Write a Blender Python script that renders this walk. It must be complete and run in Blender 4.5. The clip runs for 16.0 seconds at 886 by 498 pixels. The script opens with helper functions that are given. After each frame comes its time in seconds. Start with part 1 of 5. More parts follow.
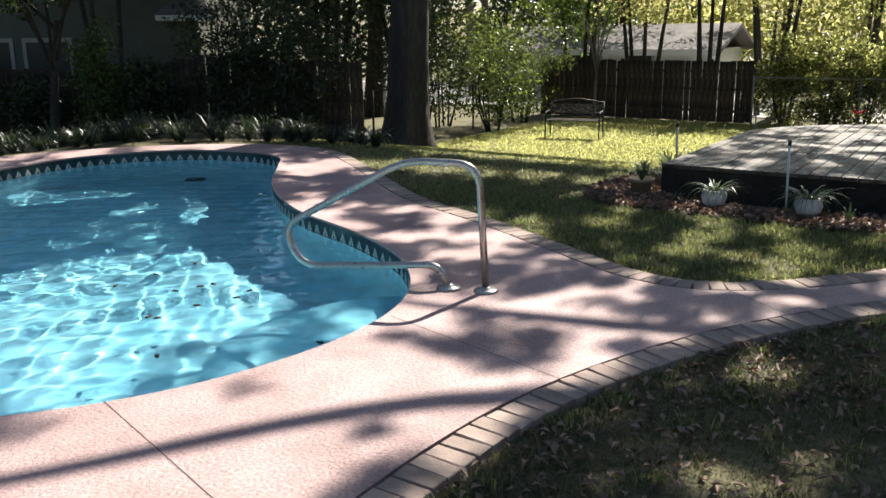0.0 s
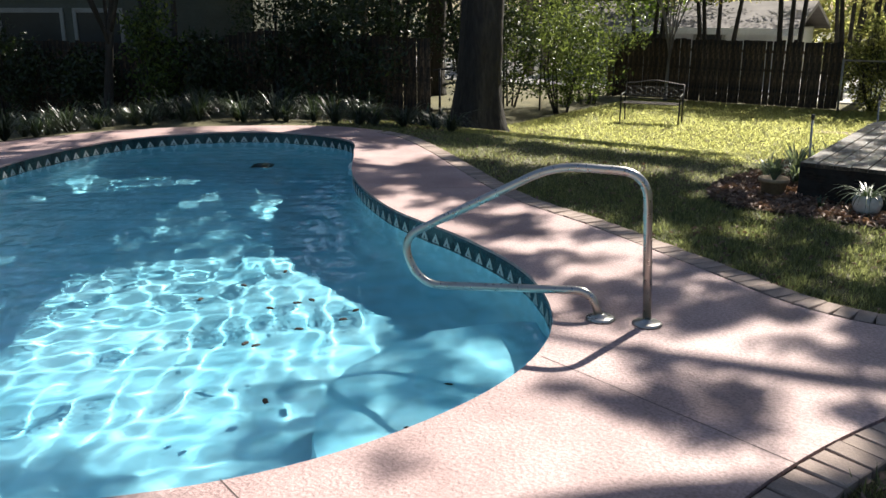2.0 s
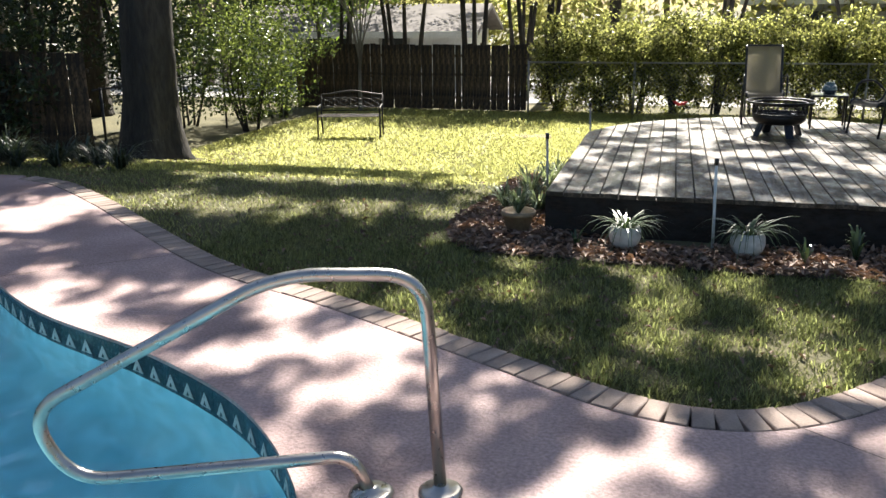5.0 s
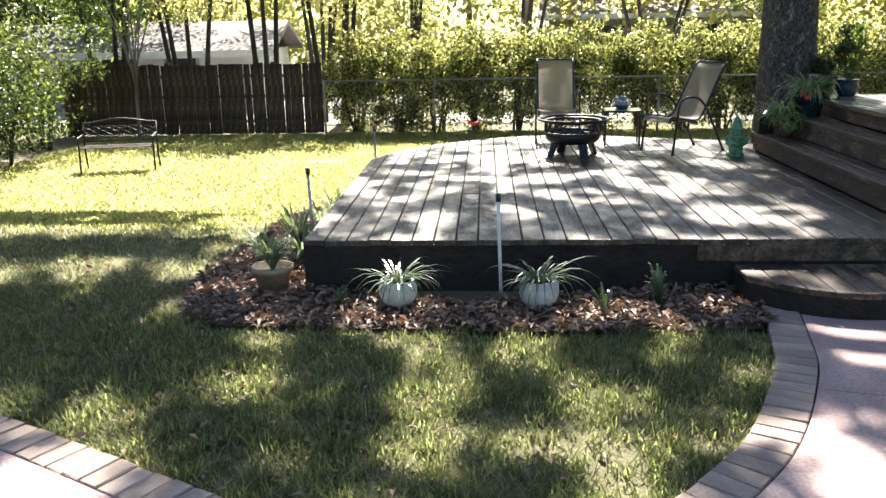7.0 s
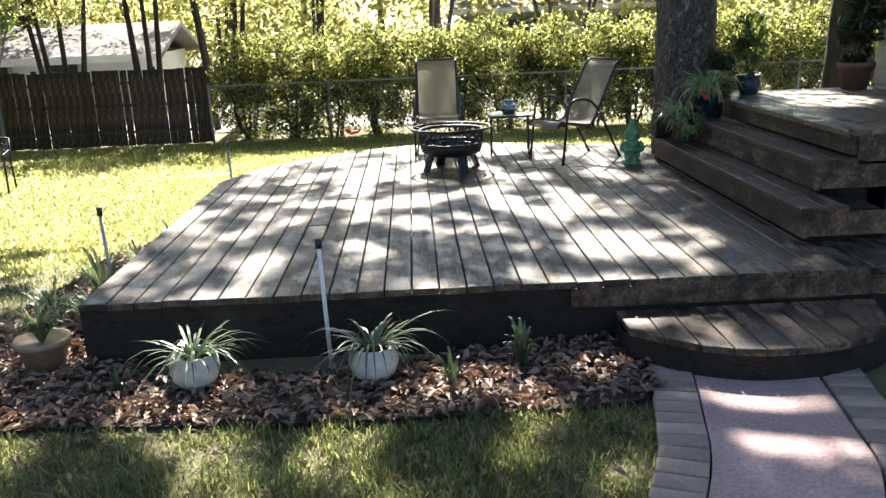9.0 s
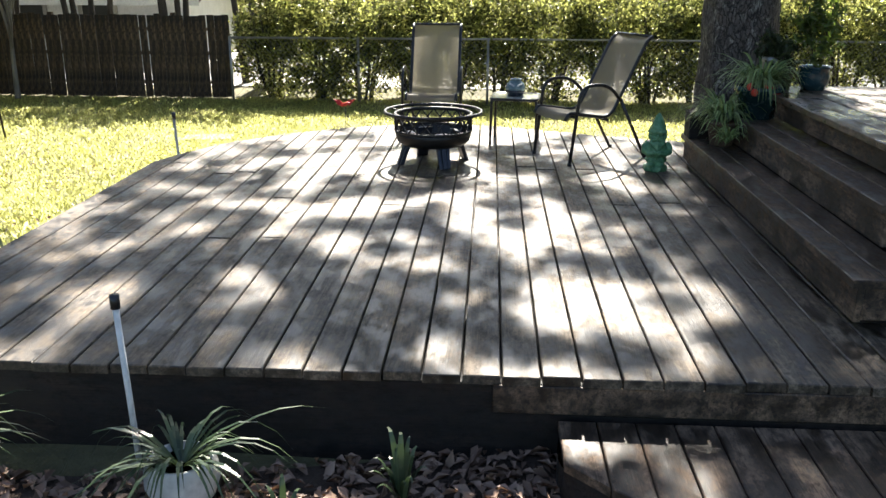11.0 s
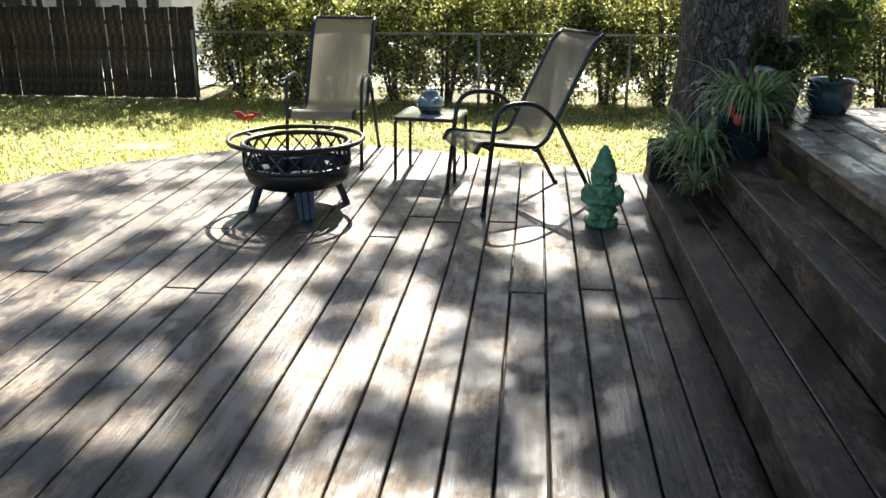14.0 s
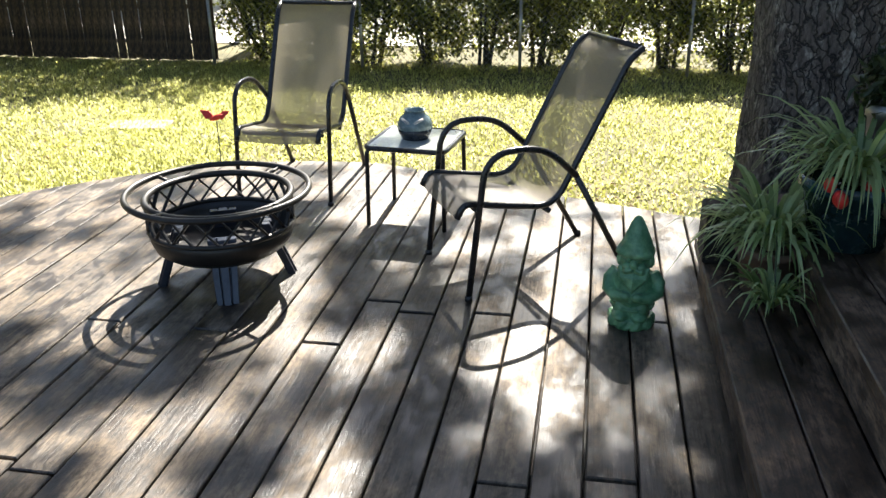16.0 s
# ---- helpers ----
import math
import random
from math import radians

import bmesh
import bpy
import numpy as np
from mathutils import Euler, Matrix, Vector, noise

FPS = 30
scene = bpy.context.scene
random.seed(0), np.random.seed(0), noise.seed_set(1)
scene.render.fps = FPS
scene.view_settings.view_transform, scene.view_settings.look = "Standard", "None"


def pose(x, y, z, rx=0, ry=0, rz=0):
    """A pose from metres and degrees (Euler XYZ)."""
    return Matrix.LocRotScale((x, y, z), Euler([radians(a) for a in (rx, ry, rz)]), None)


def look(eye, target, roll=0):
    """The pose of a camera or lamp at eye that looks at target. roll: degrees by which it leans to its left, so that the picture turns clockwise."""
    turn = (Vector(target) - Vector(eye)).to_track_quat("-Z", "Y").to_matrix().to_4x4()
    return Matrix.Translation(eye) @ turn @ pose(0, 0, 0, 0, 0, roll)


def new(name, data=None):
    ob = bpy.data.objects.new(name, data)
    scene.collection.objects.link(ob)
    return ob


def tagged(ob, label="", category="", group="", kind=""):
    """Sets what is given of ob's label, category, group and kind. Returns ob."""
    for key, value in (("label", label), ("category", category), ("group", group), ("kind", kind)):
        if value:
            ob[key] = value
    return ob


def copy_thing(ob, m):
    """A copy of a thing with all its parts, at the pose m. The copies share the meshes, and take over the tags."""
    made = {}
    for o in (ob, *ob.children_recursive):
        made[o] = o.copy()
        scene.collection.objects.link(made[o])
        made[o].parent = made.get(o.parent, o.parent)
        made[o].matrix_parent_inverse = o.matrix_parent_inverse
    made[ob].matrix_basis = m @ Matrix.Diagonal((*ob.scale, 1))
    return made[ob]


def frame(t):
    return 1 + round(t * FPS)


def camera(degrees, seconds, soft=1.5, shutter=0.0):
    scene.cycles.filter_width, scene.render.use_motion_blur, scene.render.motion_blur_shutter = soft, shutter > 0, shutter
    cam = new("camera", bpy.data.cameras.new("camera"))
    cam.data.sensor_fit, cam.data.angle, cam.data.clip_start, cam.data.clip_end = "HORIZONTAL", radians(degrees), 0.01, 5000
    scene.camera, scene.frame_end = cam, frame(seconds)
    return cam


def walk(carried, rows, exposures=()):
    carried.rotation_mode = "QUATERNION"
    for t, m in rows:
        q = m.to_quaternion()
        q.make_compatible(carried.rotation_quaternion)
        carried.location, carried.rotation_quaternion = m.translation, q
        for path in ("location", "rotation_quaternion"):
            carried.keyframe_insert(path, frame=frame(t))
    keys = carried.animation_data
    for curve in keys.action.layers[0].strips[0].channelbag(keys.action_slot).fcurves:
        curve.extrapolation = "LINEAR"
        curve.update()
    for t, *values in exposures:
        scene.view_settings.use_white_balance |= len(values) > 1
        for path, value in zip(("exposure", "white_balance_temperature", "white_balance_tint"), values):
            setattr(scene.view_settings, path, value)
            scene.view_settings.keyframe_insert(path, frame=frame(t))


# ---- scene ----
cam = camera(55.4, 16.0)
PATH = [
    (0, (0.074, -8.648, 1.706), (-1.0, -7.036, 1.207), -0.7),
    (0.5, (-0.211, -8.552, 1.715), (-1.241, -6.914, 1.209), -0.0),
    (1, (-0.445, -8.473, 1.719), (-1.55, -6.891, 1.193), -0.1),
    (1.5, (-0.743, -8.272, 1.724), (-1.902, -6.732, 1.189), -0.4),
    (2, (-1.027, -8.227, 1.727), (-2.156, -6.672, 1.173), 0.0),
    (2.5, (-1.36, -8.096, 1.745), (-2.478, -6.545, 1.156), -0.9),
    (3, (-1.553, -7.908, 1.746), (-2.606, -6.301, 1.192), -0.6),
    (3.5, (-1.695, -7.594, 1.742), (-2.566, -5.873, 1.215), -0.7),
    (5.8, (-2.001, -6.187, 1.77), (-2.311, -4.285, 1.235), -0.4),
    (6, (-1.912, -6.06, 1.77), (-2.153, -4.143, 1.25), -0.5),
    (6.5, (-1.813, -5.666, 1.7), (-1.904, -3.738, 1.176), -0.9),
    (7, (-1.684, -5.357, 1.705), (-1.787, -3.428, 1.188), -1.0),
    (7.5, (-1.586, -5.037, 1.699), (-1.574, -3.112, 1.157), -0.8),
    (8, (-1.447, -4.725, 1.704), (-1.361, -2.799, 1.17), -1.5),
    (8.2, (-1.415, -4.656, 1.699), (-1.326, -2.729, 1.173), -1.5),
    (10.3, (-0.52, -3.27, 1.711), (-0.645, -1.366, 1.111), -2.2),
    (10.5, (-0.489, -3.143, 1.702), (-0.652, -1.252, 1.071), -1.4),
    (11, (-0.356, -2.758, 1.714), (-0.458, -0.861, 1.089), 0.3),
    (11.5, (-0.131, -2.395, 1.672), (-0.227, -0.508, 1.017), -0.1),
    (12, (0.0, -2.131, 1.668), (-0.196, -0.251, 1.017), 0.0),
    (12.5, (0.153, -1.821, 1.639), (-0.028, 0.053, 0.963), -0.3),
    (13, (0.25, -1.52, 1.643), (0.136, 0.356, 0.959), 0.6),
    (13.5, (0.397, -1.171, 1.624), (0.281, 0.724, 0.997), -0.1),
    (14, (0.501, -0.862, 1.621), (0.301, 1.022, 0.979), 0.1),
    (14.5, (0.557, -0.456, 1.65), (0.455, 1.432, 0.997), 0.6),
    (15, (0.592, -0.128, 1.692), (0.516, 1.746, 0.999), 0.6),
    (15.5, (0.694, 0.257, 1.765), (0.507, 2.12, 1.061), -0.7),
    (16, (0.689, 0.557, 1.801), (0.36, 2.372, 1.026), -0.7),
]
walk(cam, [(t, look(eye, target, roll)) for t, eye, target, roll in PATH], [(0, 1.27), (3.5, 1.12), (5.8, 2.2), (8, 2.5), (10.5, 2.33), (16, 2.35)])

# ---- world, sun, exposure ----
SUN_EL = 46.0
world = bpy.data.worlds.new("sky_world")
scene.world = world
world.use_nodes = True
wn = world.node_tree
sky = wn.nodes.new("ShaderNodeTexSky")
sky.sky_type = "NISHITA"
sky.sun_disc = False
sky.sun_elevation = radians(SUN_EL)
sky.sun_rotation = 0.0
wn.nodes["Background"].inputs[1].default_value = 0.05
wn.links.new(sky.outputs[0], wn.nodes["Background"].inputs[0])
sun_data = bpy.data.lights.new("sun", "SUN")
sun_data.energy = 5.0
sun_data.angle = radians(0.55)
sun_data.color = (1.0, 0.94, 0.84)
sun_data.cycles.is_caustics_light = True
sun = new("sun", sun_data)
sun.matrix_world = look((0.3, math.cos(radians(SUN_EL)) * 30, math.sin(radians(SUN_EL)) * 30), (0, 0, 0))


# ---- materials ----
def rgba(c):
    return (c[0], c[1], c[2], 1.0)


def mat_base(name, rough=0.6, metal=0.0):
    m = bpy.data.materials.new(name)
    m.use_nodes = True
    b = m.node_tree.nodes["Principled BSDF"]
    b.inputs["Roughness"].default_value = rough
    b.inputs["Metallic"].default_value = metal
    return m, m.node_tree, b


def noise_node(nt, scale, detail=4.0, coord="Object", stretch=(1, 1, 1), rough=0.6):
    tc = nt.nodes.new("ShaderNodeTexCoord")
    mp = nt.nodes.new("ShaderNodeMapping")
    mp.inputs["Scale"].default_value = stretch
    nt.links.new(tc.outputs[coord], mp.inputs[0])
    n = nt.nodes.new("ShaderNodeTexNoise")
    n.inputs["Scale"].default_value = scale
    n.inputs["Detail"].default_value = detail
    n.inputs["Roughness"].default_value = rough
    nt.links.new(mp.outputs[0], n.inputs["Vector"])
    return n


def ramp(nt, source, stops):
    r = nt.nodes.new("ShaderNodeValToRGB")
    els = r.color_ramp.elements
    while len(els) < len(stops):
        els.new(0.5)
    for e, (p, c) in zip(els, stops):
        e.position = p
        e.color = rgba(c)
    nt.links.new(source, r.inputs[0])
    return r


def mix(nt, fac, a, b, mode="MIX"):
    m = nt.nodes.new("ShaderNodeMix")
    m.data_type = "RGBA"
    m.blend_type = mode
    if isinstance(fac, (int, float)):
        m.inputs[0].default_value = fac
    else:
        nt.links.new(fac, m.inputs[0])
    for k, v in ((6, a), (7, b)):
        if isinstance(v, tuple):
            m.inputs[k].default_value = rgba(v)
        else:
            nt.links.new(v, m.inputs[k])
    return m.outputs[2]


def bump(nt, bsdf, source, strength=0.3, distance=0.01):
    b = nt.nodes.new("ShaderNodeBump")
    b.inputs["Strength"].default_value = strength
    b.inputs["Distance"].default_value = distance
    nt.links.new(source, b.inputs["Height"])
    nt.links.new(b.outputs[0], bsdf.inputs["Normal"])


def surface(name, dark, light, big=1.2, fine=40.0, rough=0.7, metal=0.0, relief=0.3, dist=0.004, stretch=(1, 1, 1), vary=0.0, coord="Object", contrast=(0.3, 0.7), grit=0.72):
    """A two-scale mottled surface; vary adds a change of tone from piece to piece."""
    m, nt, b = mat_base(name, rough, metal)
    n1 = noise_node(nt, big, 5, coord, stretch)
    n2 = noise_node(nt, fine, 4, coord, stretch)
    c = ramp(nt, n1.outputs[0], ((contrast[0], dark), (contrast[1], light))).outputs[0]
    g = ramp(nt, n2.outputs[0], ((0.33, (grit, grit, grit)), (0.62, (1.0, 1.0, 1.0)))).outputs[0]
    c = mix(nt, 0.8, c, g, "MULTIPLY")
    if vary:
        info = nt.nodes.new("ShaderNodeObjectInfo")
        r = ramp(nt, info.outputs["Random"], ((0.0, (1 - vary,) * 3), (1.0, (1 + vary * 0.5,) * 3))).outputs[0]
        c = mix(nt, 1.0, c, r, "MULTIPLY")
    nt.links.new(c, b.inputs["Base Color"])
    rr = nt.nodes.new("ShaderNodeMapRange")
    rr.inputs["To Min"].default_value = max(0.02, rough - 0.12)
    rr.inputs["To Max"].default_value = min(1.0, rough + 0.12)
    nt.links.new(n2.outputs[0], rr.inputs[0])
    nt.links.new(rr.outputs[0], b.inputs["Roughness"])
    bump(nt, b, n2.outputs[0], relief, dist)
    return m


def leafy(name, dark, light, through_light, gloss=0.35, share=0.45, low=0.3):
    """Leaf: a thin sheet that reflects and lets light through, each leaf of its own tone."""
    m, nt, b = mat_base(name, gloss)
    geo = nt.nodes.new("ShaderNodeNewGeometry")
    c = ramp(nt, geo.outputs["Random Per Island"], ((0.0, dark), (1.0, light))).outputs[0]
    t = ramp(nt, geo.outputs["Random Per Island"], ((0.0, tuple(v * low for v in through_light)), (0.6, tuple(v * (0.25 + 1.2 * low) for v in through_light)), (1.0, through_light))).outputs[0]
    nt.links.new(c, b.inputs["Base Color"])
    tr = nt.nodes.new("ShaderNodeBsdfTranslucent")
    nt.links.new(t, tr.inputs[0])
    ms = nt.nodes.new("ShaderNodeMixShader")
    ms.inputs[0].default_value = share
    nt.links.new(b.outputs[0], ms.inputs[1])
    nt.links.new(tr.outputs[0], ms.inputs[2])
    nt.links.new(ms.outputs[0], nt.nodes["Material Output"].inputs[0])
    return m


def wood(name, dark, light, rough=0.7, along="Y", vary=0.25, relief=0.5, sheen=0.5):
    """Weathered timber with grain along one axis, worn patches and a change of tone from board to board."""
    m, nt, b = mat_base(name, rough)
    b.inputs["Specular IOR Level"].default_value = sheen
    st = {"X": (0.06, 1, 1), "Y": (1, 0.06, 1), "Z": (1, 1, 0.06)}[along]
    grain = noise_node(nt, 48.0, 6, "Object", st, 0.7)
    worn = noise_node(nt, 2.3, 5, "Object", tuple(0.4 if v < 1 else 1 for v in st))
    c = ramp(nt, grain.outputs[0], ((0.2, dark), (0.66, light))).outputs[0]
    w = ramp(nt, worn.outputs[0], ((0.34, (0.42, 0.4, 0.38)), (0.58, (1.05, 1.02, 1.0)))).outputs[0]
    c = mix(nt, 0.85, c, w, "MULTIPLY")
    blot = noise_node(nt, 9.0, 8, "Object", tuple(0.5 if v < 1 else 1 for v in st), 0.7)
    c = mix(nt, 0.9, c, ramp(nt, blot.outputs[0], ((0.44, (0.22, 0.21, 0.2)), (0.51, (0.75, 0.74, 0.73)), (0.58, (1.35, 1.33, 1.3)))).outputs[0], "MULTIPLY")
    scuff = noise_node(nt, 46.0, 8, "Object", tuple(0.45 if v < 1 else 1 for v in st), 0.75)
    c = mix(nt, 0.8, c, ramp(nt, scuff.outputs[0], ((0.4, (0.28, 0.26, 0.24)), (0.5, (0.95, 0.95, 0.95)), (0.6, (1.35, 1.34, 1.32)))).outputs[0], "MULTIPLY")
    crack = noise_node(nt, 170.0, 3, "Object", tuple(0.025 if v < 1 else 1 for v in st))
    c = mix(nt, 0.65, c, ramp(nt, crack.outputs[0], ((0.36, (0.35, 0.33, 0.31)), (0.47, (1.0, 1.0, 1.0)))).outputs[0], "MULTIPLY")
    tc = nt.nodes.new("ShaderNodeTexCoord")
    mp = nt.nodes.new("ShaderNodeMapping")
    mp.inputs["Scale"].default_value = tuple(0.45 if v < 1 else 1 for v in st)
    nt.links.new(tc.outputs["Object"], mp.inputs[0])
    kn = nt.nodes.new("ShaderNodeTexVoronoi")
    kn.inputs["Scale"].default_value = 4.2
    nt.links.new(mp.outputs[0], kn.inputs["Vector"])
    c = mix(nt, 0.85, c, ramp(nt, kn.outputs["Distance"], ((0.05, (0.32, 0.27, 0.23)), (0.1, (1.0, 1.0, 1.0)))).outputs[0], "MULTIPLY")
    info = nt.nodes.new("ShaderNodeObjectInfo")
    r = ramp(nt, info.outputs["Random"], ((0.0, ((1 - vary) * 1.04, 1 - vary, (1 - vary) * 0.93)), (0.5, (1.0, 0.96, 0.9)), (1.0, (1 + vary * 0.5, 1 + vary * 0.52, 1 + vary * 0.55)))).outputs[0]
    c = mix(nt, 1.0, c, r, "MULTIPLY")
    nt.links.new(c, b.inputs["Base Color"])
    rr = nt.nodes.new("ShaderNodeMapRange")
    rr.inputs["From Min"].default_value = 0.42
    rr.inputs["From Max"].default_value = 0.58
    rr.inputs["To Min"].default_value = rough - 0.12
    rr.inputs["To Max"].default_value = min(1.0, rough + 0.3)
    nt.links.new(blot.outputs[0], rr.inputs[0])
    nt.links.new(rr.outputs[0], b.inputs["Roughness"])
    bump(nt, b, grain.outputs[0], relief, 0.003)
    return m


def bark_plates(name, crack, plate, lichen):
    """Bark split into upright plates by dark cracks, with grey lichen on the plates."""
    m, nt, b = mat_base(name, 0.92)
    tc = nt.nodes.new("ShaderNodeTexCoord")
    warp = noise_node(nt, 5.0, 4)
    mv = nt.nodes.new("ShaderNodeMix")
    mv.data_type = "VECTOR"
    mv.inputs[0].default_value = 0.16
    nt.links.new(tc.outputs["Object"], mv.inputs[4])
    nt.links.new(warp.outputs["Color"], mv.inputs[5])
    mp = nt.nodes.new("ShaderNodeMapping")
    mp.inputs["Scale"].default_value = (1, 1, 0.24)
    nt.links.new(mv.outputs[1], mp.inputs[0])
    vo = nt.nodes.new("ShaderNodeTexVoronoi")
    vo.feature = "DISTANCE_TO_EDGE"
    vo.inputs["Scale"].default_value = 36.0
    nt.links.new(mp.outputs[0], vo.inputs["Vector"])
    grain = noise_node(nt, 60.0, 6, "Object", (1, 1, 0.3), 0.75)
    moss = noise_node(nt, 16.0, 6, "Object", (1, 1, 0.6), 0.75)
    c = mix(nt, ramp(nt, moss.outputs[0], ((0.52, (0, 0, 0)), (0.64, (1, 1, 1)))).outputs[0], plate, lichen)
    c = mix(nt, 0.85, c, ramp(nt, grain.outputs[0], ((0.36, (0.3, 0.3, 0.3)), (0.6, (1.1, 1.1, 1.1)))).outputs[0], "MULTIPLY")
    split = ramp(nt, vo.outputs["Distance"], ((0.0, (0.1, 0.1, 0.1)), (0.1, (1, 1, 1)))).outputs[0]
    nt.links.new(mix(nt, split, crack, c), b.inputs["Base Color"])
    bump(nt, b, mix(nt, 0.3, split, grain.outputs[0]), 1.0, 0.025)
    return m


M_CONC = surface("pink_concrete", (0.34, 0.225, 0.213), (0.575, 0.415, 0.395), 1.4, 55, 0.65, relief=1.0, dist=0.008, grit=0.5)
M_JOINT = surface("joint_dirt", (0.06, 0.045, 0.04), (0.12, 0.09, 0.08), 5, 60, 0.9)
M_BRICK = surface("paver_brick", (0.26, 0.19, 0.155), (0.44, 0.345, 0.295), 3.5, 70, 0.85, relief=0.7, vary=0.3)
# The plaster's mottling stands in for rippled light on the pool floor.
M_PLASTER = surface("pool_plaster", (0.36, 0.66, 0.78), (0.64, 0.84, 0.91), 2.2, 6, 0.8, relief=0.1, contrast=(0.3, 0.7), grit=0.75)
M_TILE = surface("teal_tile", (0.006, 0.03, 0.036), (0.014, 0.06, 0.066), 6, 40, 0.25, relief=0.1, vary=0.3)
M_TILEW = surface("white_tile", (0.5, 0.5, 0.46), (0.68, 0.68, 0.63), 8, 50, 0.3, relief=0.1)
M_DECK = wood("deck_wood", (0.034, 0.026, 0.019), (0.175, 0.143, 0.108), 0.46, sheen=0.5, relief=0.8)
M_UPPER = wood("upper_wood", (0.07, 0.049, 0.034), (0.19, 0.138, 0.098), 0.36, sheen=0.8)
M_STEP = wood("step_wood", (0.075, 0.052, 0.036), (0.165, 0.118, 0.083), 0.55)
M_STEPX = wood("riser_wood", (0.08, 0.055, 0.038), (0.17, 0.122, 0.085), 0.65)
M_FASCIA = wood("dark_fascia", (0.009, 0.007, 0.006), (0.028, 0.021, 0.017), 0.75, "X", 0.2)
M_FENCE = wood("fence_wood", (0.052, 0.037, 0.025), (0.14, 0.1, 0.068), 0.85, "Z", 0.3)
M_BARK = surface("oak_bark", (0.014, 0.012, 0.01), (0.078, 0.066, 0.055), 2.6, 16, 0.95, relief=1.0, dist=0.03, stretch=(1, 1, 0.22), grit=0.3)
M_BARKGREY = bark_plates("grey_oak_bark", (0.018, 0.015, 0.013), (0.13, 0.112, 0.096), (0.34, 0.32, 0.28))
M_BARK2 = surface("grey_bark", (0.12, 0.1, 0.085), (0.28, 0.25, 0.21), 3.0, 25, 0.9, relief=0.8, dist=0.01, stretch=(1, 1, 0.3))
M_SOIL = surface("lawn_soil", (0.06, 0.058, 0.026), (0.17, 0.15, 0.07), 0.8, 14, 0.95, relief=1.0, dist=0.03)
M_MULCH = surface("mulch", (0.03, 0.02, 0.014), (0.085, 0.055, 0.038), 3, 30, 0.95, relief=1.0, dist=0.03)
# Grass in lit and shaded copies: M_GRASS brightened, M_LAWN and M_THATCH dimmed.
M_LAWN = leafy("dimmed_lawn_blade", (0.036, 0.056, 0.014), (0.22, 0.215, 0.085), (0.66, 0.7, 0.27), 0.45, 0.48, 0.2)
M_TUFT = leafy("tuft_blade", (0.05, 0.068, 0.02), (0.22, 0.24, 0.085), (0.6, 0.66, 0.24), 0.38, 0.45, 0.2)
M_GRASS = leafy("sunlit_grass_blade", (0.085, 0.125, 0.022), (0.42, 0.42, 0.12), (1.0, 1.0, 0.36), 0.45, 0.7)
M_DRY = leafy("dry_leaf", (0.13, 0.075, 0.05), (0.4, 0.27, 0.2), (0.22, 0.12, 0.06), 0.6, 0.2)
M_LEAF = leafy("oak_leaf", (0.03, 0.055, 0.016), (0.075, 0.12, 0.03), (0.24, 0.36, 0.05), 0.32, 0.4)
# Darker than oak_leaf, so crowns out of view pass less fill light.
M_CANOPY = leafy("shade_canopy_leaf", (0.015, 0.026, 0.008), (0.035, 0.055, 0.016), (0.05, 0.08, 0.014), 0.4, 0.25)
M_HEDGE = leafy("hedge_leaf", (0.01, 0.02, 0.006), (0.08, 0.12, 0.03), (0.95, 0.98, 0.3), 0.24, 0.55, 0.05)
M_FARLEAF = leafy("far_leaf", (0.035, 0.06, 0.02), (0.11, 0.16, 0.04), (0.9, 0.94, 0.33), 0.28, 0.6)
# Brown thatch colour, darkened further for the shade lying there.
M_THATCH = leafy("shaded_thatch_grass", (0.028, 0.034, 0.012), (0.16, 0.14, 0.065), (0.36, 0.36, 0.14), 0.5, 0.4)
# One leaf in two tones: dark here for shade, M_CAMELLIA brightened for sun.
M_DARKLEAF = leafy("shaded_leaf", (0.012, 0.022, 0.008), (0.04, 0.06, 0.02), (0.06, 0.1, 0.018), 0.42, 0.22)
M_YELLOW = leafy("yellowing_leaf", (0.12, 0.15, 0.03), (0.3, 0.28, 0.06), (0.92, 0.88, 0.35), 0.4, 0.6)
M_STRAP = leafy("strap_leaf", (0.022, 0.042, 0.018), (0.11, 0.15, 0.08), (0.14, 0.22, 0.07), 0.28, 0.25)
M_SAGE = leafy("sage_leaf", (0.07, 0.1, 0.055), (0.3, 0.36, 0.22), (0.42, 0.5, 0.22), 0.4, 0.4)
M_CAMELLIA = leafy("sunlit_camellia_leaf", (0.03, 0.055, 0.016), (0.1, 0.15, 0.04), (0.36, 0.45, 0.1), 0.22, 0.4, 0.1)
M_LIRIOPE = leafy("liriope_leaf", (0.012, 0.02, 0.01), (0.055, 0.07, 0.04), (0.08, 0.13, 0.04), 0.35, 0.2)
M_STEEL = surface("brushed_steel", (0.42, 0.4, 0.37), (0.52, 0.5, 0.47), 6, 30, 0.3, 1.0, relief=0.0, grit=0.9)
M_BLACK = surface("black_iron", (0.012, 0.011, 0.01), (0.03, 0.027, 0.025), 6, 60, 0.45, 0.3, relief=0.25)
M_BLACKPAINT = surface("black_paint", (0.012, 0.012, 0.013), (0.025, 0.025, 0.027), 8, 60, 0.3, 0.0, relief=0.05)
M_WHITEPOT = surface("glazed_white", (0.5, 0.5, 0.48), (0.72, 0.72, 0.7), 5, 30, 0.35, relief=0.1)
M_TANPOT = surface("tan_pot", (0.28, 0.2, 0.12), (0.42, 0.32, 0.2), 5, 40, 0.7)
M_GNOME = surface("green_glaze", (0.035, 0.14, 0.06), (0.19, 0.39, 0.2), 24, 70, 0.42, relief=0.3)
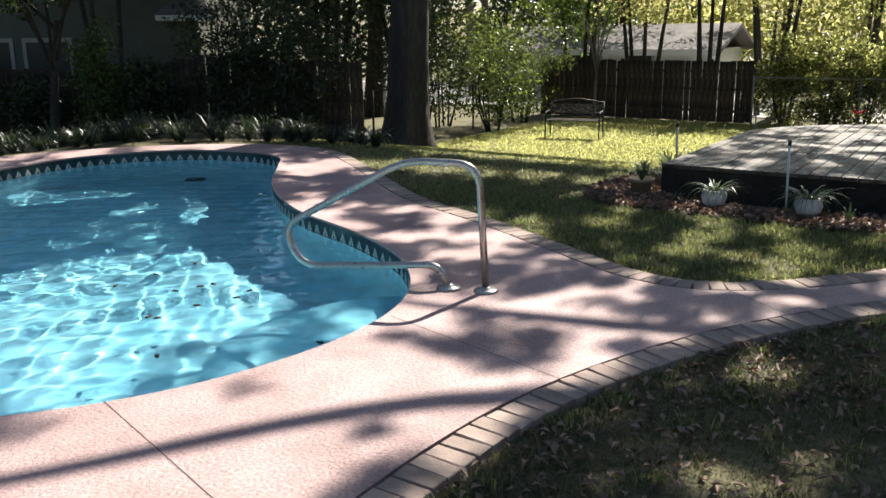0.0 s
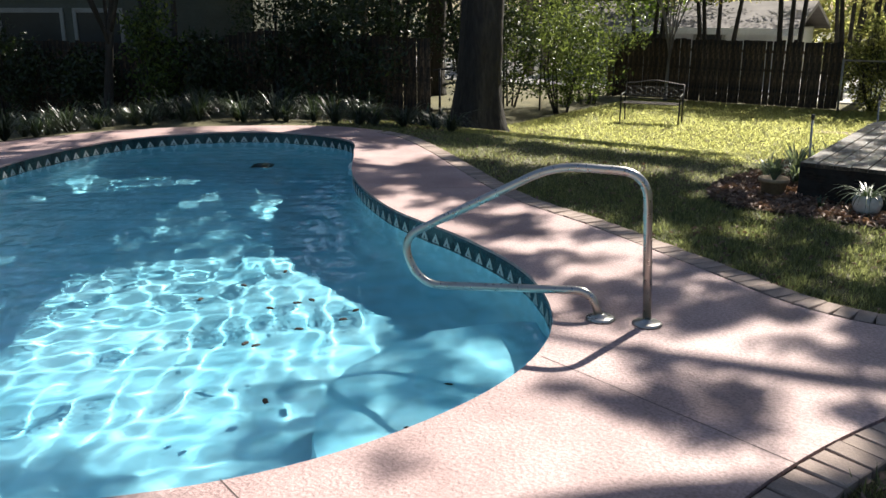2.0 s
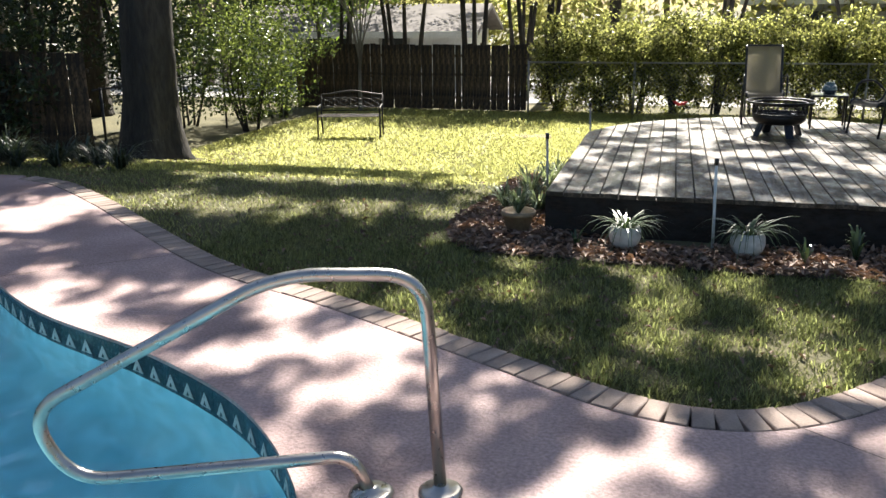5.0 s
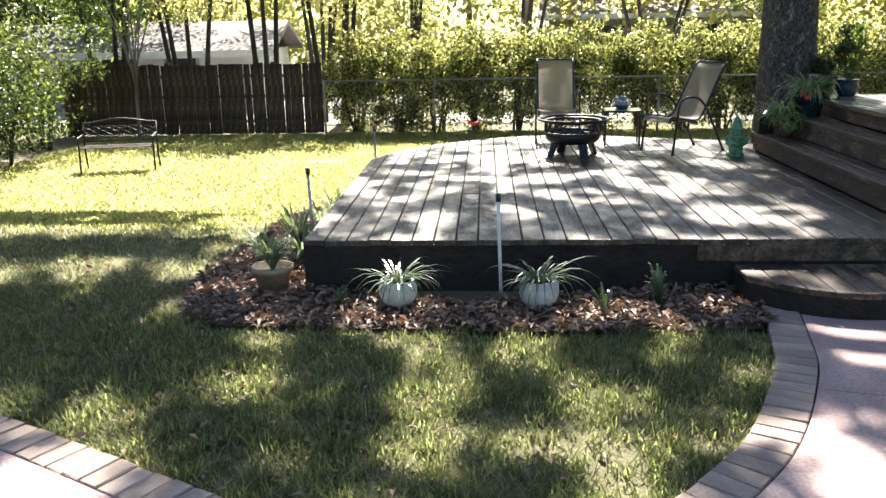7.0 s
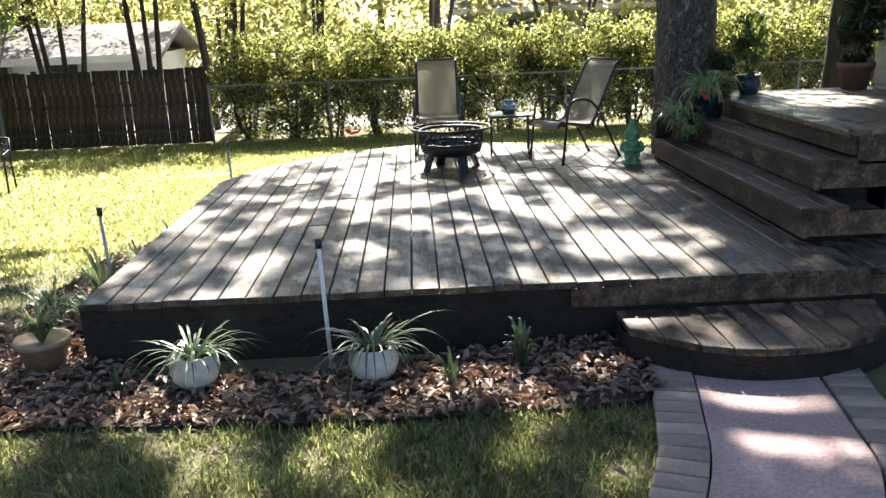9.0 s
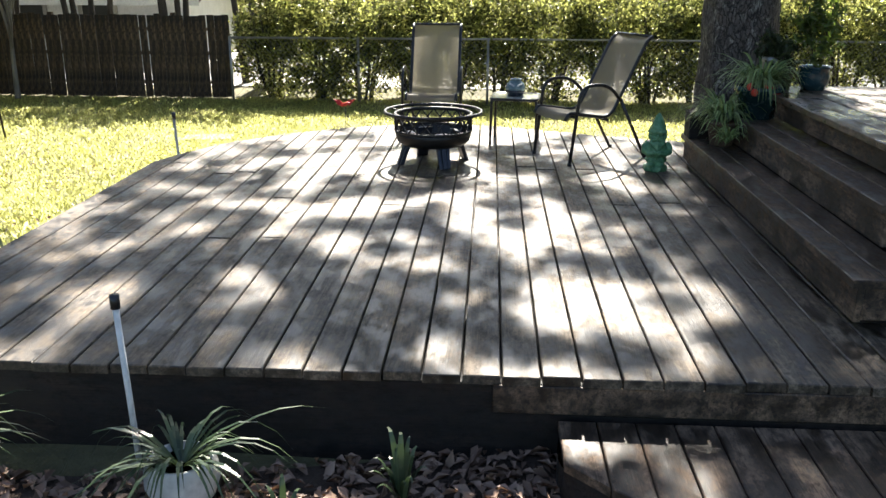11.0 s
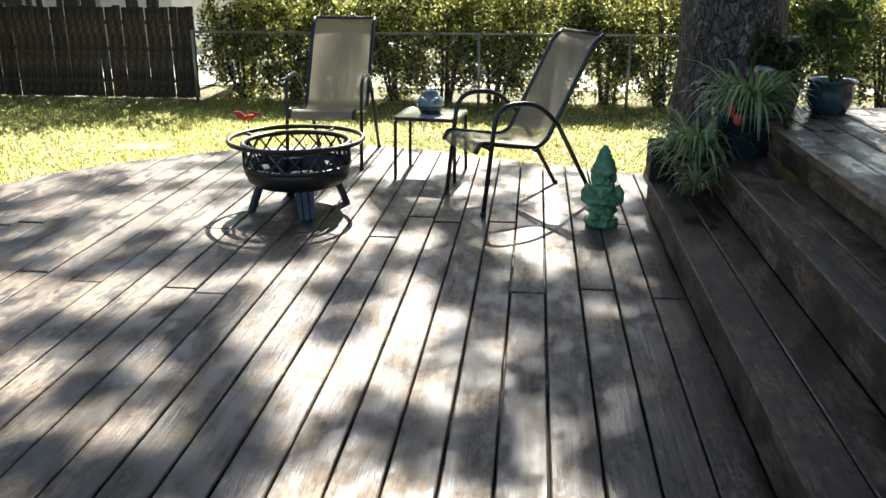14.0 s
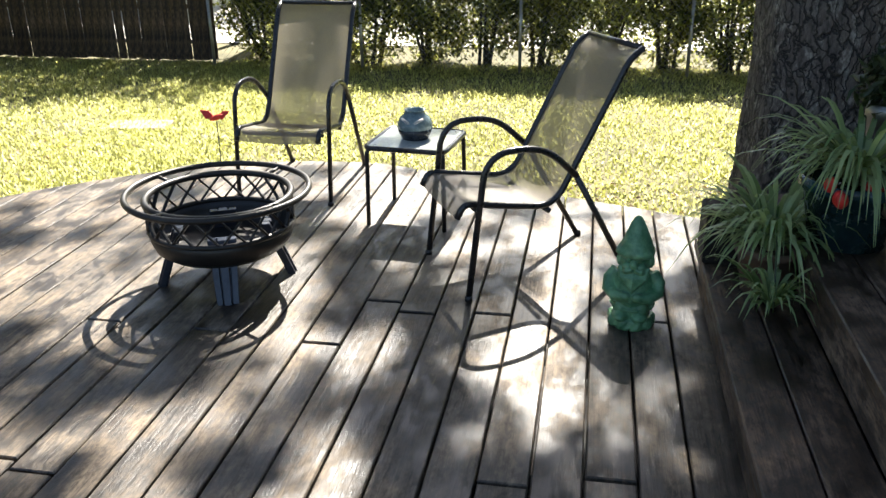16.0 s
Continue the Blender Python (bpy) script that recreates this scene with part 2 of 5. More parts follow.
M_WHITE = surface("white_paint", (0.68, 0.68, 0.66), (0.82, 0.82, 0.8), 2, 30, 0.5, relief=0.1)
M_SIDING = surface("green_siding", (0.085, 0.09, 0.066), (0.12, 0.126, 0.094), 1, 30, 0.7, relief=0.1)
M_ROOF = surface("roof_shingle", (0.1, 0.09, 0.085), (0.2, 0.18, 0.17), 1.5, 30, 0.95, relief=0.8)
M_DARKGLASS = surface("window_glass", (0.01, 0.012, 0.014), (0.02, 0.024, 0.028), 1, 4, 0.35, relief=0.0)
M_RED = surface("red_metal", (0.6, 0.02, 0.02), (0.75, 0.05, 0.03), 8, 40, 0.4)
M_GALV = surface("galvanised", (0.3, 0.3, 0.3), (0.45, 0.45, 0.44), 8, 60, 0.45, 0.8)


# ---- mesh helpers ----
def raw(name, verts, faces, material, parent=None, smooth=False):
    me = bpy.data.meshes.new(name)
    me.from_pydata([tuple(v) for v in verts], [], faces)
    me.materials.append(material)
    if smooth:
        me.polygons.foreach_set("use_smooth", [True] * len(me.polygons))
    me.update()
    ob = new(name, me)
    if parent is not None:
        ob.parent = parent
    return ob


def part(name, bm, material, parent=None, label="", smooth=False, extra=()):
    me = bpy.data.meshes.new(name)
    bm.normal_update()
    bm.to_mesh(me)
    bm.free()
    me.materials.append(material)
    for x in extra:
        me.materials.append(x)
    if smooth:
        me.polygons.foreach_set("use_smooth", [True] * len(me.polygons))
    ob = new(name, me)
    if parent is not None:
        ob.parent = parent
    if label:
        ob["label"] = label
    return ob


def empty(name, m=None):
    e = new(name)
    e.empty_display_size = 0.1
    if m is not None:
        e.matrix_world = m
    return e


def add_box(bm, x0, x1, y0, y1, z0, z1, bevel=0.0, m=None):
    r = bmesh.ops.create_cube(bm, size=1.0)
    vs = r["verts"]
    for v in vs:
        v.co = Vector((x0 + (v.co.x + 0.5) * (x1 - x0), y0 + (v.co.y + 0.5) * (y1 - y0), z0 + (v.co.z + 0.5) * (z1 - z0)))
    if bevel:
        es = list({e for v in vs for e in v.link_edges})
        out = bmesh.ops.bevel(bm, geom=es, offset=bevel, segments=1, affect="EDGES")
        vs = list({v for f in out["faces"] for v in f.verts} | {v for v in vs if v.is_valid})
    if m is not None:
        for v in vs:
            v.co = m @ v.co
    return vs


def box_bm(*a, **k):
    bm = bmesh.new()
    add_box(bm, *a, **k)
    return bm


def add_tube(bm, pts, radii, n=10, closed=False, cap=True, flat=1.0):
    """A swept tube along pts; radii is a number or a list."""
    pts = [Vector(p) for p in pts]
    k = len(pts)
    if isinstance(radii, (int, float)):
        radii = [radii] * k
    rings, up = [], None
    for i, p in enumerate(pts):
        a = pts[(i - 1) % k] if (closed or i) else p
        b = pts[(i + 1) % k] if (closed or i < k - 1) else p
        d = (b - a).normalized()
        if up is None:
            up = Vector((0, 0, 1)) if abs(d.z) < 0.9 else Vector((0, 1, 0))
        side = d.cross(up).normalized()
        up = side.cross(d).normalized()
        ring = []
        for j in range(n):
            w = 2 * math.pi * j / n
            ring.append(bm.verts.new(p + side * math.cos(w) * radii[i] + up * math.sin(w) * radii[i] * flat))
        rings.append(ring)
    for i in range(k if closed else k - 1):
        r0, r1 = rings[i], rings[(i + 1) % k]
        for j in range(n):
            f = bm.faces.new((r0[j], r0[(j + 1) % n], r1[(j + 1) % n], r1[j]))
            f.smooth = True
    if cap and not closed:
        bm.faces.new(rings[0][::-1])
        bm.faces.new(rings[-1])
    return rings


def add_lathe(bm, profile, n=24, m=None, wobble=None):
    """Turn (radius, height) pairs round the z axis."""
    rings = []
    for r, z in profile:
        ring = []
        for j in range(n):
            w = 2 * math.pi * j / n
            k = 1.0 if wobble is None else wobble(w, z)
            v = Vector((r * k * math.cos(w), r * k * math.sin(w), z))
            ring.append(bm.verts.new(m @ v if m is not None else v))
        rings.append(ring)
    for a, b in zip(rings, rings[1:]):
        for j in range(n):
            f = bm.faces.new((a[j], a[(j + 1) % n], b[(j + 1) % n], b[j]))
            f.smooth = True
    if profile[0][0] > 1e-6:
        bm.faces.new(rings[0][::-1])
    if profile[-1][0] > 1e-6:
        bm.faces.new(rings[-1])
    return rings


def lathe_bm(profile, n=24, m=None, wobble=None):
    bm = bmesh.new()
    add_lathe(bm, profile, n, m, wobble)
    return bm


def tube_bm(pts, radii, n=10, closed=False, flat=1.0):
    bm = bmesh.new()
    add_tube(bm, pts, radii, n, closed, True, flat)
    return bm


def catmull(ctrl, per=8, closed=True):
    """A smooth curve through a few control points, in the plane or in space."""
    c = [np.array(p, float) for p in ctrl]
    k, out = len(c), []
    for i in range(k if closed else k - 1):
        p0 = c[(i - 1) % k] if (closed or i) else c[0]
        p1, p2 = c[i], c[(i + 1) % k]
        p3 = c[(i + 2) % k] if (closed or i < k - 2) else c[-1]
        for s in range(per):
            t = s / per
            out.append(0.5 * (2 * p1 + (p2 - p0) * t + (2 * p0 - 5 * p1 + 4 * p2 - p3) * t * t + (3 * p1 - p0 - 3 * p2 + p3) * t ** 3))
    if not closed:
        out.append(c[-1])
    return np.array(out)


def resample(line, step):
    """Even steps along a polyline."""
    seg = np.linalg.norm(np.diff(line, axis=0), axis=1)
    s = np.concatenate(([0], np.cumsum(seg)))
    k = max(2, int(round(s[-1] / step)) + 1)
    q = np.linspace(0, s[-1], k)
    return np.stack([np.interp(q, s, line[:, i]) for i in range(line.shape[1])], axis=1)


def inside(px, py, poly):
    """Which of the points lie in the polygon."""
    res = np.zeros(px.shape, bool)
    j = len(poly) - 1
    for i in range(len(poly)):
        xi, yi = poly[i]
        xj, yj = poly[j]
        hit = ((yi > py) != (yj > py)) & (px < (xj - xi) * (py - yi) / (yj - yi + 1e-12) + xi)
        res ^= hit
        j = i
    return res


def edge_distance(px, py, poly):
    d = np.full(px.shape, 1e9)
    q = np.roll(poly, -1, axis=0)
    for (ax, ay), (bx, by) in zip(poly, q):
        ex, ey = bx - ax, by - ay
        t = np.clip(((px - ax) * ex + (py - ay) * ey) / (ex * ex + ey * ey + 1e-12), 0, 1)
        d = np.minimum(d, np.hypot(px - ax - t * ex, py - ay - t * ey))
    return d


def smooth_step(a, b, v):
    t = np.clip((v - a) / (b - a), 0, 1)
    return t * t * (3 - 2 * t)


def land(x, y):
    """Height of the ground: level round the pool and deck, falling to the back and to the side of the yard."""
    x, y = np.asarray(x, float), np.asarray(y, float)
    fall = 0.62 * np.maximum(smooth_step(0.8, 6.8, y), smooth_step(-12.2, -16.5, x))
    return -0.035 - fall


def blades(name, base, height, width, lean, material, rng, parent=None, bend=0.45):
    """Bent two-segment blades at the base points, in one mesh."""
    k = len(base)
    ang = rng.uniform(0, 2 * np.pi, k)
    side = np.stack([np.cos(ang), np.sin(ang), np.zeros(k)], 1)
    dirn = np.stack([-np.sin(ang), np.cos(ang), np.zeros(k)], 1)
    h = height * rng.uniform(0.5, 1.3, k)[:, None]
    ln = (lean * rng.uniform(0.1, 1.5, k))[:, None] * h
    up = np.array([0, 0, 1.0])
    w = width * rng.uniform(0.6, 1.3, k)[:, None]
    mid = base + up * h * 0.6 + dirn * ln * bend
    tip = base + up * h + dirn * ln
    v = np.stack([base - side * w, base + side * w, mid + side * w * 0.7, mid - side * w * 0.7, tip], 1).reshape(-1, 3)
    idx = np.arange(k) * 5
    quads = np.stack([idx, idx + 1, idx + 2, idx + 3], 1)
    tris = np.stack([idx + 3, idx + 2, idx + 4], 1)
    me = bpy.data.meshes.new(name)
    me.vertices.add(len(v))
    me.vertices.foreach_set("co", v.ravel())
    loops = np.concatenate([quads, tris], 1).ravel()
    me.loops.add(len(loops))
    me.loops.foreach_set("vertex_index", loops)
    starts = np.stack([np.arange(k) * 7, np.arange(k) * 7 + 4], 1).ravel()
    me.polygons.add(len(starts))
    me.polygons.foreach_set("loop_start", starts)
    me.update(calc_edges=True)
    me.materials.append(material)
    ob = new(name, me)
    if parent is not None:
        ob.parent = parent
    return ob


def leaf_mesh(name, centre, size, material, rng, parent=None, flat=0.0, droop=0.25, aspect=0.45):
    """Folded four-cornered leaves about the given centres, in one mesh. flat: 0 any way up, 1 lying."""
    k = len(centre)
    d = rng.normal(size=(k, 3))
    d[:, 2] *= (1 - flat)
    d /= np.linalg.norm(d, axis=1)[:, None] + 1e-9
    r = rng.normal(size=(k, 3))
    if flat:
        r = r * (1 - flat) + np.array([0, 0, 1.0]) * flat
    s = np.cross(d, r)
    s /= np.linalg.norm(s, axis=1)[:, None] + 1e-9
    nrm = np.cross(s, d)
    sz = (size * rng.uniform(0.6, 1.35, k))[:, None]
    a = centre - d * sz * 0.5
    b = centre + d * sz * 0.5 - nrm * sz * droop * 0.4
    l = centre + s * sz * aspect * 0.5 + nrm * sz * droop * 0.3
    q = centre - s * sz * aspect * 0.5 + nrm * sz * droop * 0.3
    v = np.stack([a, l, b, q], 1).reshape(-1, 3)
    idx = np.arange(k) * 4
    tris = np.stack([idx, idx + 1, idx + 2, idx, idx + 2, idx + 3], 1).ravel()
    me = bpy.data.meshes.new(name)
    me.vertices.add(len(v))
    me.vertices.foreach_set("co", v.ravel())
    me.loops.add(len(tris))
    me.loops.foreach_set("vertex_index", tris)
    me.polygons.add(2 * k)
    me.polygons.foreach_set("loop_start", np.arange(2 * k) * 3)
    me.update(calc_edges=True)
    me.materials.append(material)
    ob = new(name, me)
    if parent is not None:
        ob.parent = parent
    return ob


def clumps(rng, centres, radius, per):
    """Leaf centres crowded round each clump's centre."""
    c = np.repeat(np.asarray(centres), per, axis=0)
    o = rng.normal(size=c.shape)
    o /= np.linalg.norm(o, axis=1)[:, None]
    o *= (rng.uniform(0, 1, len(c)) ** 0.45)[:, None] * radius
    o[:, 2] *= 0.75
    return c + o


def in_blob(rng, k, centre, size):
    p = rng.normal(size=(k, 3))
    p /= np.linalg.norm(p, axis=1)[:, None]
    p *= (rng.uniform(0, 1, k) ** 0.4)[:, None]
    return p * np.array(size) + np.array(centre)


# ---- plan ----
from mathutils.geometry import tessellate_polygon

POOL = catmull(((-3.75, -6.9), (-3.19, -6.1), (-2.97, -5.1), (-3.15, -4.25), (-3.75, -3.52), (-4.6, -3.02), (-5.75, -2.55), (-6.95, -1.68), (-7.95, -0.55),
                (-8.6, 0.1), (-9.5, 0.22), (-10.5, -0.2), (-11.15, -1.4), (-10.9, -2.9), (-9.9, -4.5), (-8.4, -6.5), (-6.3, -7.95), (-4.7, -7.7)), 8)
EDGE_A = catmull(((-8.75, 1.1), (-8.1, 0.88), (-7.1, 0.2), (-6.1, -0.58), (-4.96, -1.42), (-3.85, -1.94), (-2.77, -2.53), (-1.96, -2.95), (-1.38, -2.87), (-0.69, -2.2), (-0.27, -1.4), (-0.12, -0.9), (0.02, -0.24)), 8, False)
EDGE_B = catmull(((1.05, -0.22), (0.97, -0.6), (0.88, -1.1), (0.78, -1.55), (0.48, -2.1), (0.05, -2.62), (-0.4, -3.08), (-0.76, -3.6), (-1.06, -4.12), (-1.3, -4.68), (-1.46, -5.2), (-1.55, -5.7), (-1.58, -6.4), (-1.52, -7.3), (-1.35, -8.4), (-1.0, -9.6)), 8, False)


def beside(line, d):
    """A line d metres to the right of another."""
    g = np.gradient(line, axis=0)
    g /= np.linalg.norm(g, axis=1)[:, None] + 1e-9
    return line + np.stack([g[:, 1], -g[:, 0]], 1) * d


OUTER = np.concatenate([EDGE_A, EDGE_B, catmull(((-1.0, -9.6), (-2.5, -10.4), (-6.0, -10.5), (-9.6, -9.0), (-11.6, -6.4), (-12.2, -3.8), (-12.15, -1.7), (-11.6, -0.5), (-10.8, 0.35), (-9.8, 1.0), (-8.75, 1.1)), 6, False)[1:-1]])
INNER = np.concatenate([beside(EDGE_A, 0.212), beside(EDGE_B, 0.222), OUTER[len(EDGE_A) + len(EDGE_B):]])
DECK_TOP = 0.33
DECK_BACK = catmull(((-2.9, 3.4), (-2.62, 4.1), (-2.1, 4.66), (-1.4, 5.12), (-0.6, 5.25), (0.1, 5.0), (0.8, 4.72), (1.5, 4.5), (2.6, 4.2)), 6, False)

# ---- ground: one sheet to the horizon ----
gx = np.concatenate([np.array([-400, -250, -150, -90, -60, -45, -36, -30.0]), np.arange(-26, 9.01, 0.25), np.array([11, 14, 18, 24, 34, 50, 80, 150, 250, 400.0])])
gy = np.concatenate([np.array([-400, -250, -150, -90, -60, -40, -28, -20, -15.0]), np.arange(-12, 17.01, 0.25), np.array([19, 22, 26, 32, 40, 55, 80, 120, 200, 400.0])])
GX, GY = np.meshgrid(gx, gy, indexing="ij")
GZ = land(GX, GY)
GZ += np.where((np.abs(GX) < 30) & (np.abs(GY) < 30), 0.012 * np.sin(GX * 3.1 + np.cos(GY * 2.3)) * np.cos(GY * 2.7), 0)
near_patio = inside(GX, GY, OUTER)
far_in = edge_distance(GX, GY, OUTER) > 0.36
GZ = np.where(near_patio & ~far_in, np.minimum(GZ, -0.05), GZ)
GZ = np.where(near_patio & far_in, -3.2, GZ)
ni, nj = GX.shape
gv = np.stack([GX, GY, GZ], -1).reshape(-1, 3)
gi = (np.arange(ni - 1)[:, None] * nj + np.arange(nj - 1)[None, :]).ravel()
gf = np.stack([gi, gi + nj, gi + nj + 1, gi + 1], 1).tolist()
ground = raw("ground", gv, gf, M_SOIL, None, True)
tagged(ground, "patchy lawn soil sloping gently to the back fence", "ground", kind="structure")

# ---- patio of pink textured concrete, with the pool cut through ----
def ring_sides(bm, loop, z0, z1, flip):
    top = [bm.verts.new((x, y, z1)) for x, y in loop]
    low = [bm.verts.new((x, y, z0)) for x, y in loop]
    for i in range(len(loop)):
        j = (i + 1) % len(loop)
        f = (top[i], top[j], low[j], low[i])
        bm.faces.new(f if flip else f[::-1])


def slab(loops, z0, z1):
    bm = bmesh.new()
    flat = [Vector((x, y, 0)) for lp in loops for x, y in lp]
    tris = tessellate_polygon([[Vector((x, y, 0)) for x, y in lp] for lp in loops])
    vs = [bm.verts.new((p.x, p.y, z1)) for p in flat]
    for t in tris:
        a, b, c = (flat[i] for i in t)
        up = (b - a).cross(c - a).z > 0
        bm.faces.new([vs[i] for i in (t if up else t[::-1])])
    for n, lp in enumerate(loops):
        ring_sides(bm, lp, z0, z1, n > 0)
    bmesh.ops.remove_doubles(bm, verts=bm.verts, dist=0.0005)
    bmesh.ops.recalc_face_normals(bm, faces=bm.faces)
    return bm


def inset(loop, d):
    q = (np.roll(loop, -1, axis=0) - np.roll(loop, 1, axis=0))
    q /= np.linalg.norm(q, axis=1)[:, None] + 1e-9
    nrm = np.stack([-q[:, 1], q[:, 0]], 1)
    area = np.sum(loop[:, 0] * np.roll(loop[:, 1], -1) - np.roll(loop[:, 0], -1) * loop[:, 1])
    return loop + nrm * d * (1 if area > 0 else -1)


patio = part("pavement", slab([INNER, POOL], -0.02, 0.0), M_CONC)
tagged(patio, "pink textured concrete pool deck with dappled shade", "patio", kind="structure")
patio_base = part("pavement_base", slab([OUTER, inset(POOL, -0.03)], -0.3, -0.05), M_JOINT, patio)

for a, b in (((-3.38, -6.43), (-1.8, -6.88)), ((-2.97, -4.69), (-1.5, -5.06)), ((-6.4, -2.1), (-5.4, -1.25)), ((0.57, -1.76), (-0.1, -1.59)), ((-1.45, -3.0), (-0.72, -3.5))):
    d = (Vector(b) - Vector(a)).normalized()
    s = Vector((-d.y, d.x)) * 0.0025
    raw("joint", [(a[0] - s.x, a[1] - s.y, 0.0015), (a[0] + s.x, a[1] + s.y, 0.0015), (b[0] + s.x, b[1] + s.y, 0.0015), (b[0] - s.x, b[1] - s.y, 0.0015)], [(0, 3, 2, 1)], M_JOINT, patio)


# ---- pool ----
WATER = -0.15
pool = empty("swimming_pool")
tagged(pool, "free-form swimming pool with pale blue plaster and a teal tile band", "pool", kind="structure")
rings = []
centre = np.array([-6.6, -3.9])
deep = lambda p: -1.05 - 0.6 * smooth_step(-5.0, -8.5, p[:, 0])
for d, k in ((-0.03, 0.0), (-0.03, 0.1), (-0.0, 0.75), (0.22, 0.97), (0.5, 1.0)):
    lp = inset(POOL, d) if d < 0.3 else None
    if lp is None:
        lp = centre + (inset(POOL, 0.22) - centre) * 0.72
    z = -0.03 + (deep(lp) + 0.03) * k
    rings.append(np.column_stack([lp, z]))
for f in (0.45, 0.2):
    lp = centre + (inset(POOL, 0.22) - centre) * f
    rings.append(np.column_stack([lp, deep(lp)]))
n = len(POOL)
pv = np.concatenate(rings + [np.array([[centre[0], centre[1], -1.5]])])
pf = [(r * n + i, r * n + (i + 1) % n, (r + 1) * n + (i + 1) % n, (r + 1) * n + i) for r in range(len(rings) - 1) for i in range(n)]
pf += [((len(rings) - 1) * n + i, (len(rings) - 1) * n + (i + 1) % n, len(rings) * n) for i in range(n)]
raw("basin", pv, pf, M_PLASTER, pool, True).cycles.is_caustics_receiver = True

for k, (r, z) in enumerate(((1.25, -0.52), (0.9, -0.8))):
    lp = np.array([(-2.9 - r * math.cos(a), -4.65 + r * math.sin(a)) for a in np.linspace(-1.6, 1.6, 24)])[::-1]
    part("pool_step", slab([lp], z - 0.3, z), M_PLASTER, pool).cycles.is_caustics_receiver = True

m_water, nt, b = mat_base("pool_water", 0.0)
b.inputs["Base Color"].default_value = rgba((0.5, 0.885, 0.98))
b.inputs["Transmission Weight"].default_value = 1.0
b.inputs["IOR"].default_value = 1.33
WAVES = []
rw = random.Random(14)
for lam, amp in ((0.7, 0.0034), (0.44, 0.0031), (0.31, 0.0028), (0.24, 0.0022), (0.2, 0.0017), (0.165, 0.0013), (0.14, 0.001)):
    for k in range(2):
        WAVES.append((rw.uniform(0, 2 * math.pi), 2 * math.pi / lam / rw.uniform(0.9, 1.1), amp * 0.43, rw.uniform(0, 6.28)))
wx, wy = np.arange(-11.3, -2.78, 0.035), np.arange(-8.2, 0.4, 0.035)
WX, WY = np.meshgrid(wx, wy, indexing="ij")
WZ = np.full(WX.shape, WATER)
bend = WX + 0.12 * np.sin(WY * 1.9), WY + 0.12 * np.sin(WX * 2.3)
for ang, wk, amp, ph in WAVES:
    WZ += amp * np.sin((bend[0] * math.cos(ang) + bend[1] * math.sin(ang)) * wk + ph)
rim = inset(POOL, -0.026)
wet = inside(WX, WY, rim) | (edge_distance(WX, WY, rim) < 0.06)
nwj = WX.shape[1]
wi = (np.arange(WX.shape[0] - 1)[:, None] * nwj + np.arange(nwj - 1)[None, :]).ravel()
wf = np.stack([wi, wi + nwj, wi + nwj + 1, wi + 1], 1)
wf = wf[wet.ravel()[wf].all(axis=1)]
used, wf = np.unique(wf, return_inverse=True)
water = raw("water", np.stack([WX, WY, WZ], -1).reshape(-1, 3)[used], wf.reshape(-1, 4).tolist(), m_water, pool, True)
water["label"] = "clear blue rippled pool water"
water.cycles.is_caustics_caster = True

# ---- deck of weathered boards ----
def back_line(x):
    return float(np.interp(x, DECK_BACK[:, 0], DECK_BACK[:, 1]))


deck = empty("deck_floor")
tagged(deck, "low deck of weathered grey-brown boards", "deck", kind="structure")


def board_mesh(x0, x1, y0, y1a, y1b, z0, z1, y0b=None):
    bm = bmesh.new()
    e = 0.004
    q = y0 if y0b is None else y0b
    lo = [bm.verts.new(p) for p in ((x0, y0, z0), (x1, q, z0), (x1, y1b, z0), (x0, y1a, z0))]
    mid = [bm.verts.new(p) for p in ((x0, y0, z1 - e), (x1, q, z1 - e), (x1, y1b, z1 - e), (x0, y1a, z1 - e))]
    hi = [bm.verts.new(p) for p in ((x0 + e, y0 + e, z1), (x1 - e, q + e, z1), (x1 - e, y1b - e, z1), (x0 + e, y1a - e, z1))]
    bm.faces.new(hi)
    bm.faces.new(lo[::-1])
    for a, b in ((lo, mid), (mid, hi)):
        for i in range(4):
            j = (i + 1) % 4
            bm.faces.new((a[i], a[j], b[j], b[i]))
    return bm


rng = np.random.default_rng(5)
PITCH, BOARD = 0.145, 0.1375
for i in range(-20, 17):
    x0 = i * PITCH + 0.0035
    x1 = x0 + BOARD
    if x0 < -2.9:
        continue
    cuts = [0.0]
    if rng.uniform() < 0.75:
        cuts.append(float(rng.choice([1.55, 2.28, 2.45, 3.1, 3.4]) + rng.uniform(-0.05, 0.05)))
    for c, y0 in enumerate(cuts):
        y0 += 0.011 * c + (rng.uniform(-0.012, 0.004) if c == 0 else 0)
        dz = rng.uniform(-0.003, 0.002)
        last = c == len(cuts) - 1
        ya = back_line(x0) if last else cuts[c + 1]
        yb = back_line(x1) if last else cuts[c + 1]
        part("board", board_mesh(x0, x1, y0, ya, yb, DECK_TOP - 0.036 + dz, DECK_TOP + dz), M_DECK, deck)
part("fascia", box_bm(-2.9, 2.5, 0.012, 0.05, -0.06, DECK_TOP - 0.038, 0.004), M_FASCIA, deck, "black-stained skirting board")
part("fascia", box_bm(-0.32, 2.5, -0.004, 0.0115, DECK_TOP - 0.15, DECK_TOP - 0.04, 0.003), M_STEP, deck, "brown rim board")
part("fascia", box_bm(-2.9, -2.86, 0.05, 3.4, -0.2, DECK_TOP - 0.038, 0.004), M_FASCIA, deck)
bb = bmesh.new()
